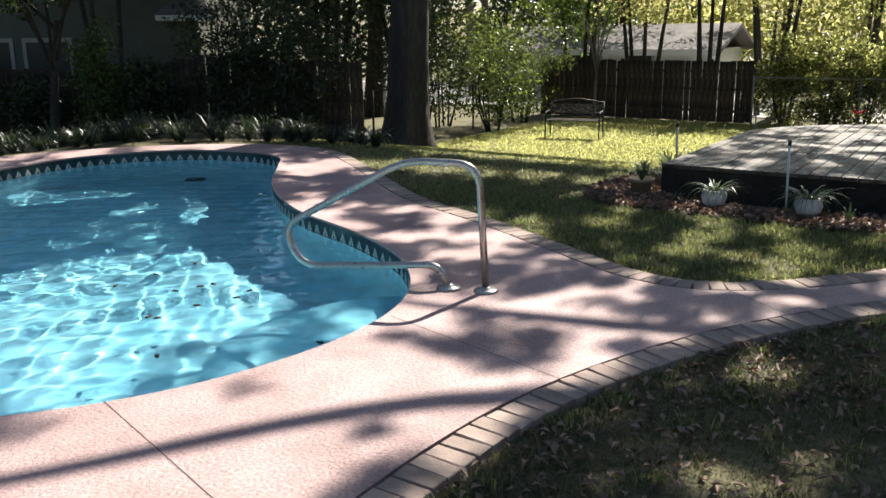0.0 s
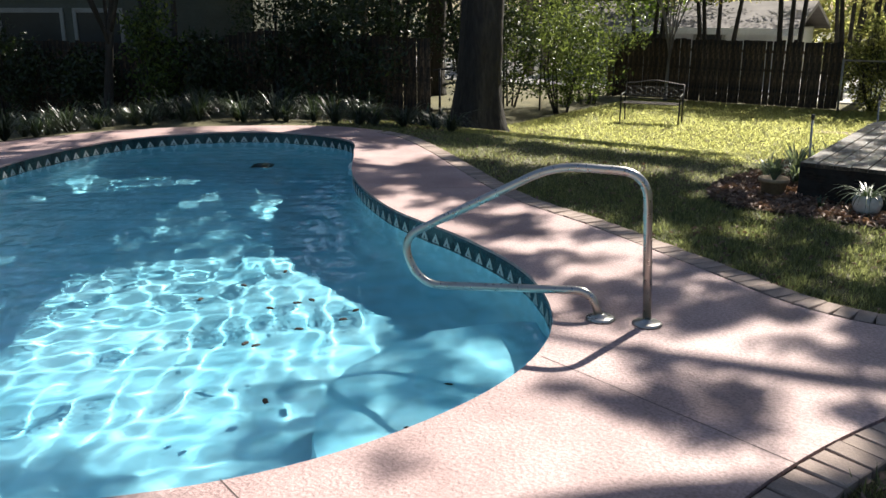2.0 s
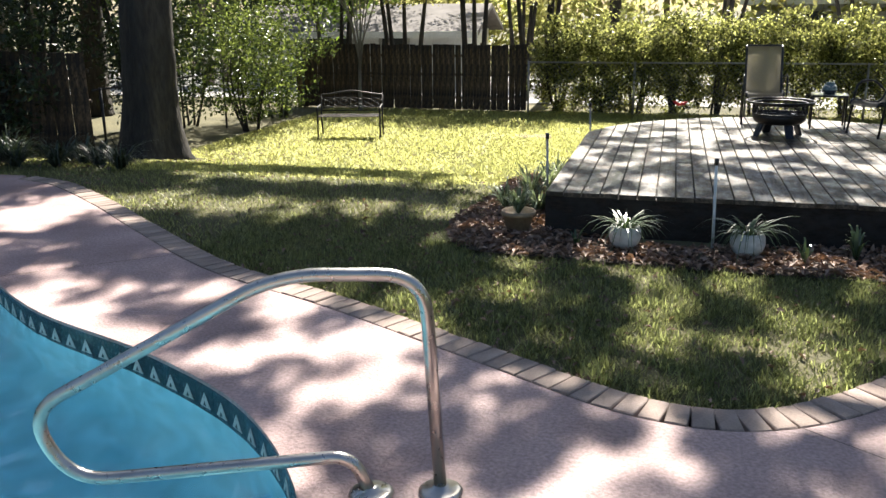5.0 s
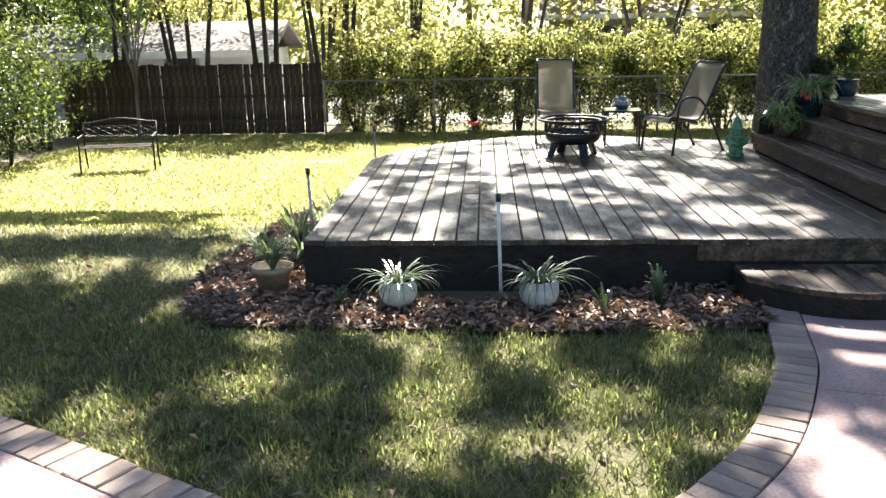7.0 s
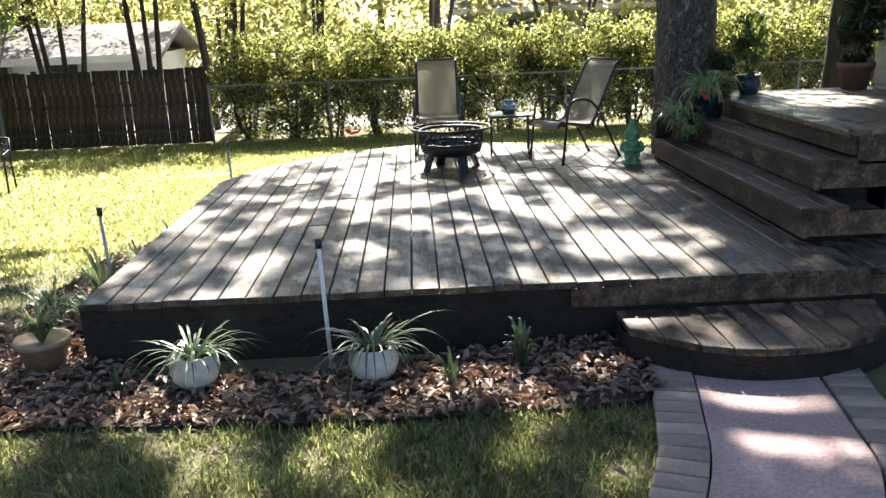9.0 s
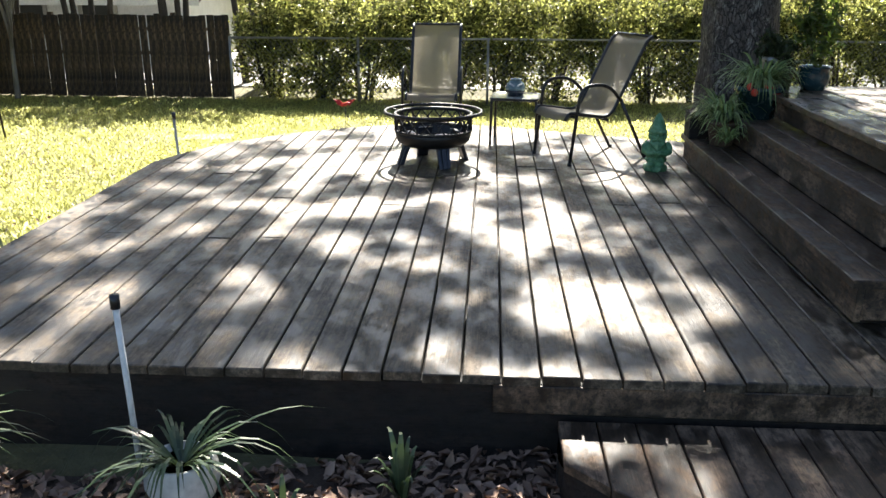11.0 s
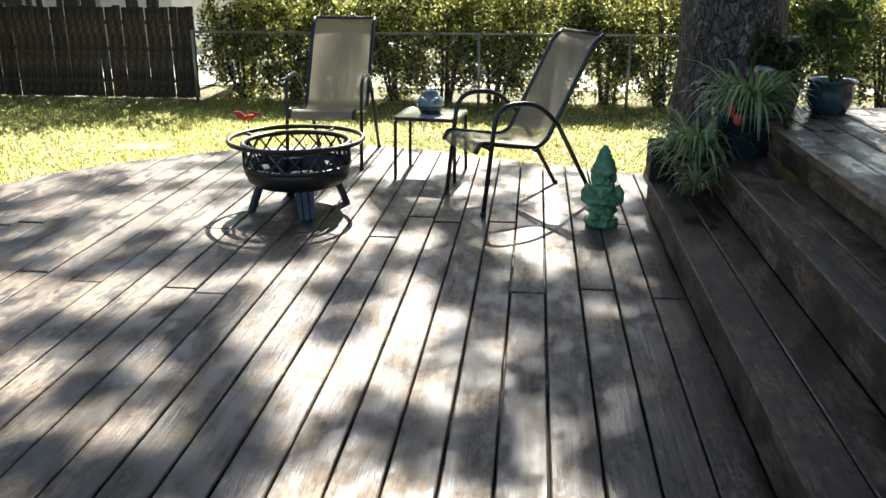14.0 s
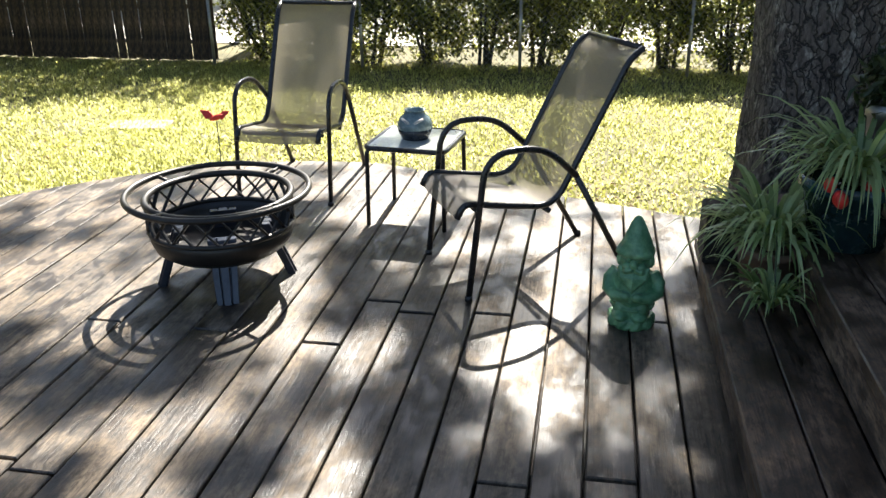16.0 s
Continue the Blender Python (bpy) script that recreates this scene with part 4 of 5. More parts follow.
for i, p in enumerate(resample(bed, 0.36)):
    for k in range(2):
        x, y = p[0] - rl.uniform(0.0, 0.3) - 0.75 * k, p[1] + rl.uniform(-0.1, 0.35) + 0.55 * k
        if math.hypot(x + 9.75, y - 4.9) < 0.9:
            continue
        tagged(strap_plant("liriope", (x, y, float(land(x, y)) - 0.02), 120, rl.uniform(0.55, 0.85), 0.018, 500 + 2 * i + k, "dark green grassy liriope clump edging the pool bed", M_LIRIOPE, 0.4), group="liriope bed")

# ---- leaf litter and mulch ----
rngm = np.random.default_rng(9)
mul = np.array([(-3.62, 4.3), (-3.6, 1.2), (-3.72, 0.2), (-3.45, -0.62), (-2.5, -0.74), (-1.5, -0.8), (-0.12, -0.74), (-0.02, -0.24), (-0.06, 0.04), (-2.82, 0.04), (-2.8, 4.2)])
fine = catmull(mul, 4)
tri = tessellate_polygon([[Vector((x, y, 0)) for x, y in fine]])
mb = bmesh.new()
mv = [mb.verts.new((x, y, float(land(x, y)) + 0.028)) for x, y in fine]
for t in tri:
    mb.faces.new([mv[i] for i in t])
bmesh.ops.recalc_face_normals(mb, faces=mb.faces)
if sum(f.normal.z for f in mb.faces) < 0:
    bmesh.ops.reverse_faces(mb, faces=mb.faces)
tagged(part("ground_mulch", mb, M_MULCH), "dark bark mulch bed along the deck", "mulch", kind="structure")
lx, ly = rngm.uniform(-3.75, 0.0, 19000), rngm.uniform(-0.85, 4.4, 19000)
keep = inside(lx, ly, fine) & ~((lx > -2.85) & (ly > 0.02))
litter = np.stack([lx, ly, land(lx, ly) + 0.035 + rngm.uniform(0, 0.035, len(lx))], 1)[keep]
tagged(leaf_mesh("leaf_litter", litter, 0.068, M_DRY, rngm, flat=0.72, droop=0.5, aspect=0.42), "curled dry brown leaves lying over the mulch bed", "leaves", kind="stuff")
lit2 = np.concatenate([scatter(-5.0, 0.4, -3.2, 0.2, 1100), scatter(-1.9, 2.6, -8.2, -0.3, 8000), scatter(-9.5, -3.5, -2.0, 9.0, 900), scatter(-11.5, -8.5, 2.0, 6.5, 900), scatter(0, 4, 4.5, 8.0, 900)])
lit2 = lit2[(lit2[:, 0] > 0.1) | (lit2[:, 1] < -3.1) | (lit2[:, 0] < -1.95) | (rngm.uniform(0, 1, len(lit2)) < 0.12)]
lit2[:, 2] += rngm.uniform(0.02, 0.05, len(lit2))
tagged(leaf_mesh("leaf_litter", lit2, 0.052, M_DRY, rngm, flat=0.7, droop=0.5), "fallen dry leaves scattered over the lawn", "leaves", kind="stuff")

# ---- stainless handrail at the pool steps ----
def rounded(pts, r, n=6):
    """A polyline with its corners rounded off."""
    pts = [Vector(p) for p in pts]
    out = [pts[0]]
    for a, b, c in zip(pts, pts[1:], pts[2:]):
        q = min(r, (a - b).length * 0.48, (c - b).length * 0.48)
        s, e = b + (a - b).normalized() * q, b + (c - b).normalized() * q
        for i in range(n + 1):
            t = i / n
            out.append(s * (1 - t) ** 2 + b * 2 * t * (1 - t) + e * t * t)
    out.append(pts[-1])
    return out


rail = empty("pool_handrail")
tagged(rail, "bent stainless steel pool handrail with two round base plates", "handrail")
on_rail = lambda s, z: Vector((-2.713 - 0.955 * s, -3.946 - 0.297 * s, z))
line = rounded([on_rail(0, 0), on_rail(0.05, 0.865), on_rail(0.56, 0.875), on_rail(1.49, 0.37), on_rail(1.36, 0.09), on_rail(0.33, 0.165), on_rail(0.262, 0.0)], 0.16, 8)
part("bar", tube_bm(line, 0.0245, 16), M_STEEL, rail, "", True)
for s in (0.0, 0.262):
    part("base_plate", lathe_bm([(0.0, 0.0), (0.082, 0.0), (0.085, 0.008), (0.07, 0.018), (0.034, 0.022), (0.031, 0.034), (0.0, 0.034)], 28, Matrix.Translation(on_rail(s, 0.0005))), M_STEEL, rail, "", True)

# ---- pool bits ----
for i in range(16):
    rr = random.Random(i + 60)
    x, y = rr.uniform(-5.6, -3.2), rr.uniform(-5.9, -3.6)
    if not inside(np.array([x]), np.array([y]), inset(POOL, 0.3))[0]:
        continue
    z = -0.51 if math.hypot(x + 3.05, y + 4.55) < 1.15 else WATER + 0.004
    bm = bmesh.new()
    add_lathe(bm, [(0.0, 0.0), (0.022, 0.002), (0.016, 0.01), (0.0, 0.012)], 7, None, lambda w, q: 1 + 0.5 * math.sin(2 * w + i))
    lf = part("sunken_leaf", bm, M_MULCH)
    lf.matrix_world = pose(x, y, z, 0, 0, i * 40)
    tagged(lf, "small dark wet leaf drifting in the pool", "leaf", "leaves in the pool")
sk = empty("pool_drain")
part("ring", lathe_bm([(0.0, 0.0), (0.16, 0.0), (0.16, 0.012), (0.1, 0.02), (0.0, 0.02)], 24, pose(-9.6, -0.55, -1.15)), M_BLACKPAINT, sk)
tagged(sk, "round dark suction fitting on the pool wall", "drain")
fl = empty("pool_return_fitting")
part("disc", lathe_bm([(0.0, 0.0), (0.055, 0.0), (0.05, 0.02), (0.0, 0.024)], 16, pose(-7.75, -0.8, -0.12, 0, 90, -40)), M_WHITE, fl)
tagged(fl, "small white round fitting at the waterline", "fitting")


# ---- pots with strap-leaved plants ----
def bowl_pot(name, x, y, z, r, h, material, label, seed, leaves=58, length=0.42):
    e = empty(name, pose(x, y, z))
    tagged(e, label, "planter")
    part("pot", lathe_bm([(0.0, 0.0), (r * 0.62, 0.0), (r * 0.85, h * 0.18), (r, h * 0.5), (r * 0.97, h * 0.8), (r * 0.86, h * 0.98), (r * 0.84, h), (r * 0.76, h * 0.99), (r * 0.78, h * 0.82), (0.0, h * 0.8)], 32), material, e, "", True)
    part("soil", lathe_bm([(0.0, h * 0.83), (r * 0.77, h * 0.83)], 20), M_MULCH, e)
    strap_plant("", (0, 0, h * 0.8), leaves, length, 0.015, seed, "", upright=0.08, parent=e)
    return e


bowl_pot("potted_plant", -2.24, -0.33, 0.0, 0.122, 0.165, M_WHITEPOT, "round glazed white pot with an arching strap-leaved plant", 1)
bowl_pot("potted_plant", -1.36, -0.35, 0.0, 0.125, 0.17, M_WHITEPOT, "round glazed white pot with a drooping strap-leaved plant", 2, 66)
e = empty("potted_plant", pose(-3.12, 0.02, 0.0))
tagged(e, "tan ribbed clay pot with a bushy grey-green succulent", "planter")
part("pot", lathe_bm([(0.0, 0.0), (0.1, 0.0), (0.125, 0.12), (0.14, 0.12), (0.142, 0.155), (0.128, 0.155), (0.12, 0.13), (0.0, 0.13)], 28), M_TANPOT, e, "", True)
strap_plant("", (0, 0, 0.13), 130, 0.27, 0.02, 3, "", M_SAGE, 0.6, e)
for i, (x, y, l) in enumerate(((-3.05, 0.62, 0.34), (-3.2, 1.15, 0.4), (-3.1, 1.7, 0.38), (-3.05, 2.3, 0.34), (-3.2, 2.9, 0.4), (-3.35, 0.7, 0.32), (-3.15, 3.4, 0.3))):
    strap_plant("border_plant", (x, y, float(land(x, y)) + 0.01), 95, l * 1.15, 0.02, 40 + i, "bushy grey-green strap-leaved plant in the bed beside the deck", M_SAGE, 0.55)
for i, (x, y) in enumerate(((-0.62, -0.33), (-0.98, -0.5), (-2.6, -0.4))):
    strap_plant("yucca", (x, y, 0.0), 22 if i == 0 else 10, 0.27 if i == 0 else 0.18, 0.024, 60 + i, "small green yucca rosette growing from the leaf litter", M_STRAP, 0.75)

# ---- stakes ----
def stake(x, y, z0, z1, lean, cap, label):
    s = empty("garden_stake", pose(x, y, z0))
    tagged(s, label, "stake")
    top = Vector((lean[0], lean[1], z1 - z0))
    part("pole", tube_bm([(0, 0, -0.05), top], 0.011, 10), M_GALV if cap else M_WHITE, s, "", True)
    part("cap", tube_bm([top, top + Vector((0, 0, 0.05))], 0.017, 10), M_BLACKPAINT, s, "", True)


stake(-1.59, -0.16, 0.0, 0.62, (-0.02, 0.0), False, "slim white pole with a black cap in the mulch")
stake(-2.98, 0.75, 0.0, 0.64, (-0.02, 0.0), True, "slim grey pole with a dark cap beside the deck")
stake(-2.9, 4.0, -0.3, 0.56, (-0.03, 0.0), True, "thin metal stake standing in the lawn behind the deck")

orn = empty("red_ornament", pose(-1.84, 5.85, float(land(-1.84, 5.85))))
tagged(orn, "red metal bird ornament on a thin garden stem", "ornament")
part("stem", tube_bm([(0, 0, -0.03), (0.01, 0, 1.0)], 0.004, 6), M_BLACKPAINT, orn)
ob = bmesh.new()
add_lathe(ob, [(0.0, -0.06), (0.014, -0.04), (0.02, 0.0), (0.013, 0.04), (0.0, 0.06)], 10, pose(0.01, 0, 1.03, 0, 70, 0))
part("body", ob, M_RED, orn, "", True)
for s in (-1, 1):
    bm = bmesh.new()
    vs = [bm.verts.new(p) for p in ((0, 0, 1.03), (s * 0.05, 0.02, 1.07), (s * 0.11, 0.01, 1.075), (s * 0.06, -0.02, 1.02))]
    r = bmesh.ops.extrude_face_region(bm, geom=[bm.faces.new(vs)])
    for v in r["geom"]:
        if isinstance(v, bmesh.types.BMVert):
            v.co.y += 0.006
    part("wing", bm, M_RED, orn)
pl = part("paving_slab", box_bm(-0.36, 0.36, -0.2, 0.2, -0.03, 0.004, 0.008), M_BRICK)
pl.matrix_world = pose(-4.5, 9.45, float(land(-4.5, 9.45)) + 0.02, 0, 0, 8)
tagged(pl, "pale rectangular paving slab lying in the lawn", "slab")

# ---- fire pit ----
# Dark leg steel with the blue of reflected sky mixed into its colour.
M_SKYSTEEL = surface("sky_tinted_steel", (0.03, 0.034, 0.045), (0.06, 0.07, 0.095), 8, 60, 0.35, 0.5, relief=0.1)
pit = empty("fire_pit", pose(-0.775, 3.575, DECK_TOP, 0, 0, 23))
tagged(pit, "black iron fire pit with lattice sides and an outer ring", "fire pit")
part("bowl", lathe_bm([(0.0, 0.13), (0.15, 0.132), (0.235, 0.142), (0.272, 0.17), (0.286, 0.21), (0.288, 0.25), (0.28, 0.25), (0.276, 0.21), (0.26, 0.175), (0.22, 0.155), (0.0, 0.145)], 48), M_BLACK, pit, "", True)
lat = bmesh.new()
N = 18
for i in range(N):
    for sgn in (1, -1):
        pts = []
        for q in range(7):
            t = q / 6
            w = 2 * math.pi * (i + sgn * (t - 0.5)) / N
            pts.append((0.286 * math.cos(w), 0.286 * math.sin(w), 0.245 + 0.115 * t))
        add_tube(lat, pts, 0.009, 6, flat=0.5)
part("lattice", lat, M_BLACK, pit, "crossed flat bars")
circle = lambda r, z, n=64: [(r * math.cos(2 * math.pi * i / n), r * math.sin(2 * math.pi * i / n), z) for i in range(n)]
part("rim", tube_bm(circle(0.288, 0.365), 0.014, 10, True), M_BLACK, pit, "", True)
part("band", tube_bm(circle(0.286, 0.248), 0.011, 8, True), M_BLACK, pit, "", True)
part("outer_ring", tube_bm(circle(0.362, 0.385, 72), 0.0125, 12, True), M_BLACK, pit, "", True)
for i in range(4):
    w = math.pi / 2 * i + math.pi / 4
    c, s = math.cos(w), math.sin(w)
    part("strut", tube_bm([(0.288 * c, 0.288 * s, 0.37), (0.362 * c, 0.362 * s, 0.383)], 0.008, 6), M_BLACK, pit)
    w = math.pi / 2 * i
    lg = bmesh.new()
    for y0, y1, x1 in ((-0.056, -0.024, 0.016), (-0.019, 0.019, 0.024), (0.024, 0.056, 0.016)):
        add_box(lg, -0.012, x1, y0, y1, 0.0, 0.24, 0.003)
    add_box(lg, -0.016, -0.008, -0.05, 0.05, 0.0, 0.24)
    for v in lg.verts:
        v.co.x += 0.262 - 0.09 * v.co.z / 0.24
        v.co.y *= 1.0 - 0.25 * (1 - v.co.z / 0.24)
        v.co = Matrix.Rotation(w, 4, "Z") @ v.co
    part("leg", lg, M_SKYSTEEL, pit, "ribbed dark steel leg with the sky's blue put in its colour")

# ---- patio chairs ----
m_sling, nt, b = mat_base("sling_mesh", 0.6)
wv = noise_node(nt, 260.0, 2)
c = ramp(nt, wv.outputs[0], ((0.3, (0.15, 0.13, 0.1)), (0.7, (0.28, 0.25, 0.2)))).outputs[0]
nt.links.new(c, b.inputs["Base Color"])
tl = nt.nodes.new("ShaderNodeBsdfTranslucent")
tl.inputs[0].default_value = rgba((0.32, 0.29, 0.23))
tp = nt.nodes.new("ShaderNodeBsdfTransparent")
m1, m2 = nt.nodes.new("ShaderNodeMixShader"), nt.nodes.new("ShaderNodeMixShader")
m1.inputs[0].default_value, m2.inputs[0].default_value = 0.4, 0.14
nt.links.new(b.outputs[0], m1.inputs[1])
nt.links.new(tl.outputs[0], m1.inputs[2])
nt.links.new(m1.outputs[0], m2.inputs[1])
nt.links.new(tp.outputs[0], m2.inputs[2])
nt.links.new(m2.outputs[0], nt.nodes["Material Output"].inputs[0])


def patio_chair(label):
    """Front is local +x; a sling between bent black tubes."""
    ch = empty("patio_chair")
    tagged(ch, label, "chair", "chairs round the fire pit")
    side = rounded([(0.405, 0, 0.335), (0.375, 0, 0.39), (0.0, 0, 0.332), (-0.295, 0, 0.885), (-0.35, 0, 0.925)], 0.09, 7)
    bm = bmesh.new()
    rows = []
    for p in side:
        row = []
        for j in range(9):
            y = -0.205 + 0.41 * j / 8
            sag = 0.012 * math.sin(math.pi * j / 8)
            row.append(bm.verts.new((p.x - sag * 0.3, y, p.z - sag)))
        rows.append(row)
    for a, b2 in zip(rows, rows[1:]):
        for j in range(8):
            bm.faces.new((a[j], a[j + 1], b2[j + 1], b2[j])).smooth = True
    part("sling", bm, m_sling, ch, "taupe woven mesh sling")
    for s in (-1, 1):
        part("side_rail", tube_bm([(p.x, s * 0.215, p.z) for p in side], 0.0135, 10), M_BLACKPAINT, ch, "", True)
        arm = rounded([(0.37, s * 0.25, 0.0), (0.3, s * 0.25, 0.59), (0.06, s * 0.25, 0.59), (-0.085, s * 0.236, 0.455)], 0.15, 9)
        part("arm", tube_bm(arm, 0.0135, 10, flat=0.85), M_BLACKPAINT, ch, "", True)
        part("back_leg", tube_bm([(-0.075, s * 0.234, 0.47), (-0.35, s * 0.225, 0.0)], 0.0125, 10), M_BLACKPAINT, ch, "", True)
        for q in ((0.37, 0.25), (-0.35, 0.225)):
            part("foot_cap", lathe_bm([(0.0, 0.0), (0.016, 0.0), (0.016, 0.02), (0.0, 0.022)], 10, Matrix.Translation((q[0], s * q[1], 0))), M_BLACKPAINT, ch)
    for x, z in ((0.32, 0.355), (0.02, 0.318), (-0.35, 0.925)):
        part("cross_bar", tube_bm([(x, -0.215, z), (x, 0.215, z)], 0.011, 8), M_BLACKPAINT, ch, "", True)
    return ch


chair = patio_chair("black tube patio chair with a taupe mesh sling, beside the table")
chair.matrix_world = pose(0.457, 3.9, DECK_TOP, 0, 0, 209)
chair2 = copy_thing(chair, pose(-0.85, 4.86, DECK_TOP, 0, 0, -91))
tagged(chair2, "black tube patio chair with taupe sling behind the fire pit")

# ---- side table and urn ----
tab = empty("side_table", pose(-0.135, 4.42, DECK_TOP, 0, 0, -6))
tagged(tab, "small square patio table with a pale glass top and black legs", "table")
top = bmesh.new()
add_box(top, -0.185, 0.185, -0.185, 0.185, 0.385, 0.393, 0.003)
part("tabletop", top, surface("frosted_glass", (0.5, 0.52, 0.48), (0.62, 0.64, 0.6), 4, 60, 0.15, relief=0.15), tab, "frosted glass top")
part("frame", tube_bm(rounded([(0.0, -0.195, 0.385), (0.195, -0.195, 0.385), (0.195, 0.195, 0.385), (-0.195, 0.195, 0.385), (-0.195, -0.195, 0.385), (0.0, -0.195, 0.385)], 0.05), 0.012, 10), M_BLACKPAINT, tab, "", True)
for sx in (-1, 1):
    for sy in (-1, 1):
        part("leg", tube_bm(rounded([(sx * 0.15, sy * 0.15, 0.385), (sx * 0.185, sy * 0.185, 0.375), (sx * 0.19, sy * 0.19, 0.0)], 0.05), 0.011, 8), M_BLACKPAINT, tab, "", True)
urn = empty("ceramic_urn", pose(-0.14, 4.42, DECK_TOP + 0.393))
tagged(urn, "squat glazed ceramic pot, dark below and blue-grey above", "urn")
part("body", lathe_bm([(0.0, 0.0), (0.062, 0.0), (0.078, 0.03), (0.084, 0.052)], 32), surface("dark_glaze", (0.012, 0.016, 0.02), (0.03, 0.035, 0.045), 8, 40, 0.25), urn, "", True)
part("shoulder", lathe_bm([(0.084, 0.052), (0.083, 0.075), (0.07, 0.105), (0.05, 0.12), (0.046, 0.135), (0.052, 0.14), (0.042, 0.138), (0.04, 0.12), (0.0, 0.1)], 32, None, lambda w, z: 1 + 0.012 * math.sin(z * 420)), surface("blue_glaze", (0.1, 0.16, 0.18), (0.26, 0.34, 0.35), 10, 60, 0.25, relief=0.3), urn, "pale blue-grey ribbed shoulder", True)
for s in (-1, 1):
    part("handle", tube_bm([(s * 0.05 + 0.0, -0.055, 0.105), (s * 0.03, -0.078, 0.1), (s * 0.0 + s * 0.01, -0.07, 0.085)], 0.007, 6), M_WHITEPOT, urn)

# ---- garden gnome, one plain shape ----
gm = bmesh.new()
def ball(bm, c, r, sx=1.0, sy=1.0, sz=1.0, n=14):
    add_lathe(bm, [(r * math.sin(math.pi * i / 8) + (1e-7 if i in (0, 8) else 0), -r * math.cos(math.pi * i / 8)) for i in range(9)], n, Matrix.Translation(c) @ Matrix.Diagonal((sx, sy, sz, 1)))
rough_base = lambda w, z: 1 + 0.05 * math.sin(w * 9) + 0.03 * math.sin(w * 17 + z * 200)
add_lathe(gm, [(0.0, 0.0), (0.082, 0.0), (0.086, 0.012), (0.083, 0.034), (0.074, 0.042), (0.0, 0.043)], 36, None, rough_base)
add_lathe(gm, [(0.0, 0.03), (0.06, 0.035), (0.068, 0.07), (0.074, 0.11), (0.076, 0.145), (0.07, 0.18), (0.06, 0.21), (0.04, 0.23), (0.0, 0.235)], 28, None, lambda w, z: 1 + 0.02 * math.sin(w * 11))
add_lathe(gm, [(0.074, 0.116), (0.084, 0.12), (0.084, 0.134), (0.074, 0.138)], 28)
add_lathe(gm, [(0.068, 0.078), (0.08, 0.074), (0.082, 0.082), (0.07, 0.09)], 28, None, lambda w, z: 1 + 0.04 * math.sin(w * 12))
for s in (-1, 1):
    ball(gm, (s * 0.034, -0.056, 0.052), 0.03, 1, 1.35, 0.72)
    ball(gm, (s * 0.034, -0.042, 0.078), 0.03, 1, 1, 1.2)
    add_tube(gm, [(s * 0.064, 0.0, 0.208), (s * 0.086, -0.006, 0.172), (s * 0.086, -0.03, 0.142), (s * 0.058, -0.07, 0.132), (s * 0.03, -0.084, 0.138)], [0.022, 0.026, 0.025, 0.021, 0.016], 12)
    ball(gm, (s * 0.024, -0.088, 0.14), 0.018, 1.2, 0.8, 0.9)
    ball(gm, (s * 0.056, -0.004, 0.252), 0.02, 0.6, 1, 1.3)
    ball(gm, (s * 0.021, -0.052, 0.271), 0.009)
    ball(gm, (s * 0.026, -0.05, 0.245), 0.016, 1.1, 0.8, 0.8)
    add_tube(gm, [(0.004 * s, -0.066, 0.236), (0.026 * s, -0.064, 0.23), (0.042 * s, -0.05, 0.22)], [0.009, 0.01, 0.004], 8)
    add_tube(gm, [(s * 0.01, -0.056, 0.284), (s * 0.032, -0.05, 0.283)], [0.006, 0.005], 6)
ball(gm, (0, -0.082, 0.127), 0.014, 1.2, 0.5, 1.0)
ball(gm, (0, -0.004, 0.252), 0.054, 1, 0.95, 1.0)
for k in range(7):
    q = (k - 3) / 3
    add_tube(gm, [(q * 0.046, -0.042 + 0.012 * abs(q), 0.236), (q * 0.038, -0.068 + 0.014 * abs(q), 0.2), (q * 0.016, -0.082 + 0.01 * abs(q), 0.158 + 0.018 * abs(q))], [0.013, 0.014, 0.005], 8)
ball(gm, (0, -0.062, 0.255), 0.014, 1, 1, 1.1)
add_lathe(gm, [(0.0, 0.27), (0.06, 0.272), (0.069, 0.28), (0.068, 0.292), (0.059, 0.305), (0.05, 0.33), (0.038, 0.362), (0.025, 0.393), (0.014, 0.412), (0.006, 0.419), (0.0, 0.42)], 28, None, lambda w, z: 1 + 0.05 * math.sin(w * 3 + z * 60) + 0.02 * math.sin(w * 8 - z * 90))
gnome = part("garden_gnome", gm, M_GNOME, None, "", True)
gnome.matrix_world = pose(0.875, 3.42, DECK_TOP + 0.0005, 0, 0, -8)
weld = gnome.modifiers.new("weld", "REMESH")
weld.mode, weld.voxel_size, weld.use_smooth_shade = "VOXEL", 0.003, True
tagged(gnome, "green glazed ceramic garden gnome standing on the deck boards", "statue")


# ---- plants on the side steps ----
def trough(name, x, y, z, r, h, mat, label, seed, leaves, length):
    e = empty(name, pose(x, y, z))
    tagged(e, label, "planter")
    part("pot", lathe_bm([(0.0, 0.0), (r * 0.72, 0.0), (r * 0.95, h * 0.85), (r * 1.05, h * 0.85), (r * 1.05, h), (r * 0.9, h), (r * 0.88, h * 0.85), (0.0, h * 0.85)], 28), mat, e, "", True)
    strap_plant("", (0, 0, h * 0.85), leaves, length, 0.021, seed, "", M_SPIDER, 0.3, e)
    return e


M_SPIDER = leafy("spider_leaf", (0.12, 0.21, 0.06), (0.46, 0.56, 0.3), (0.5, 0.66, 0.2), 0.32, 0.45)
M_GLAZEBLUE = surface("blue_pot_glaze", (0.012, 0.03, 0.038), (0.035, 0.085, 0.1), 5, 30, 0.25)
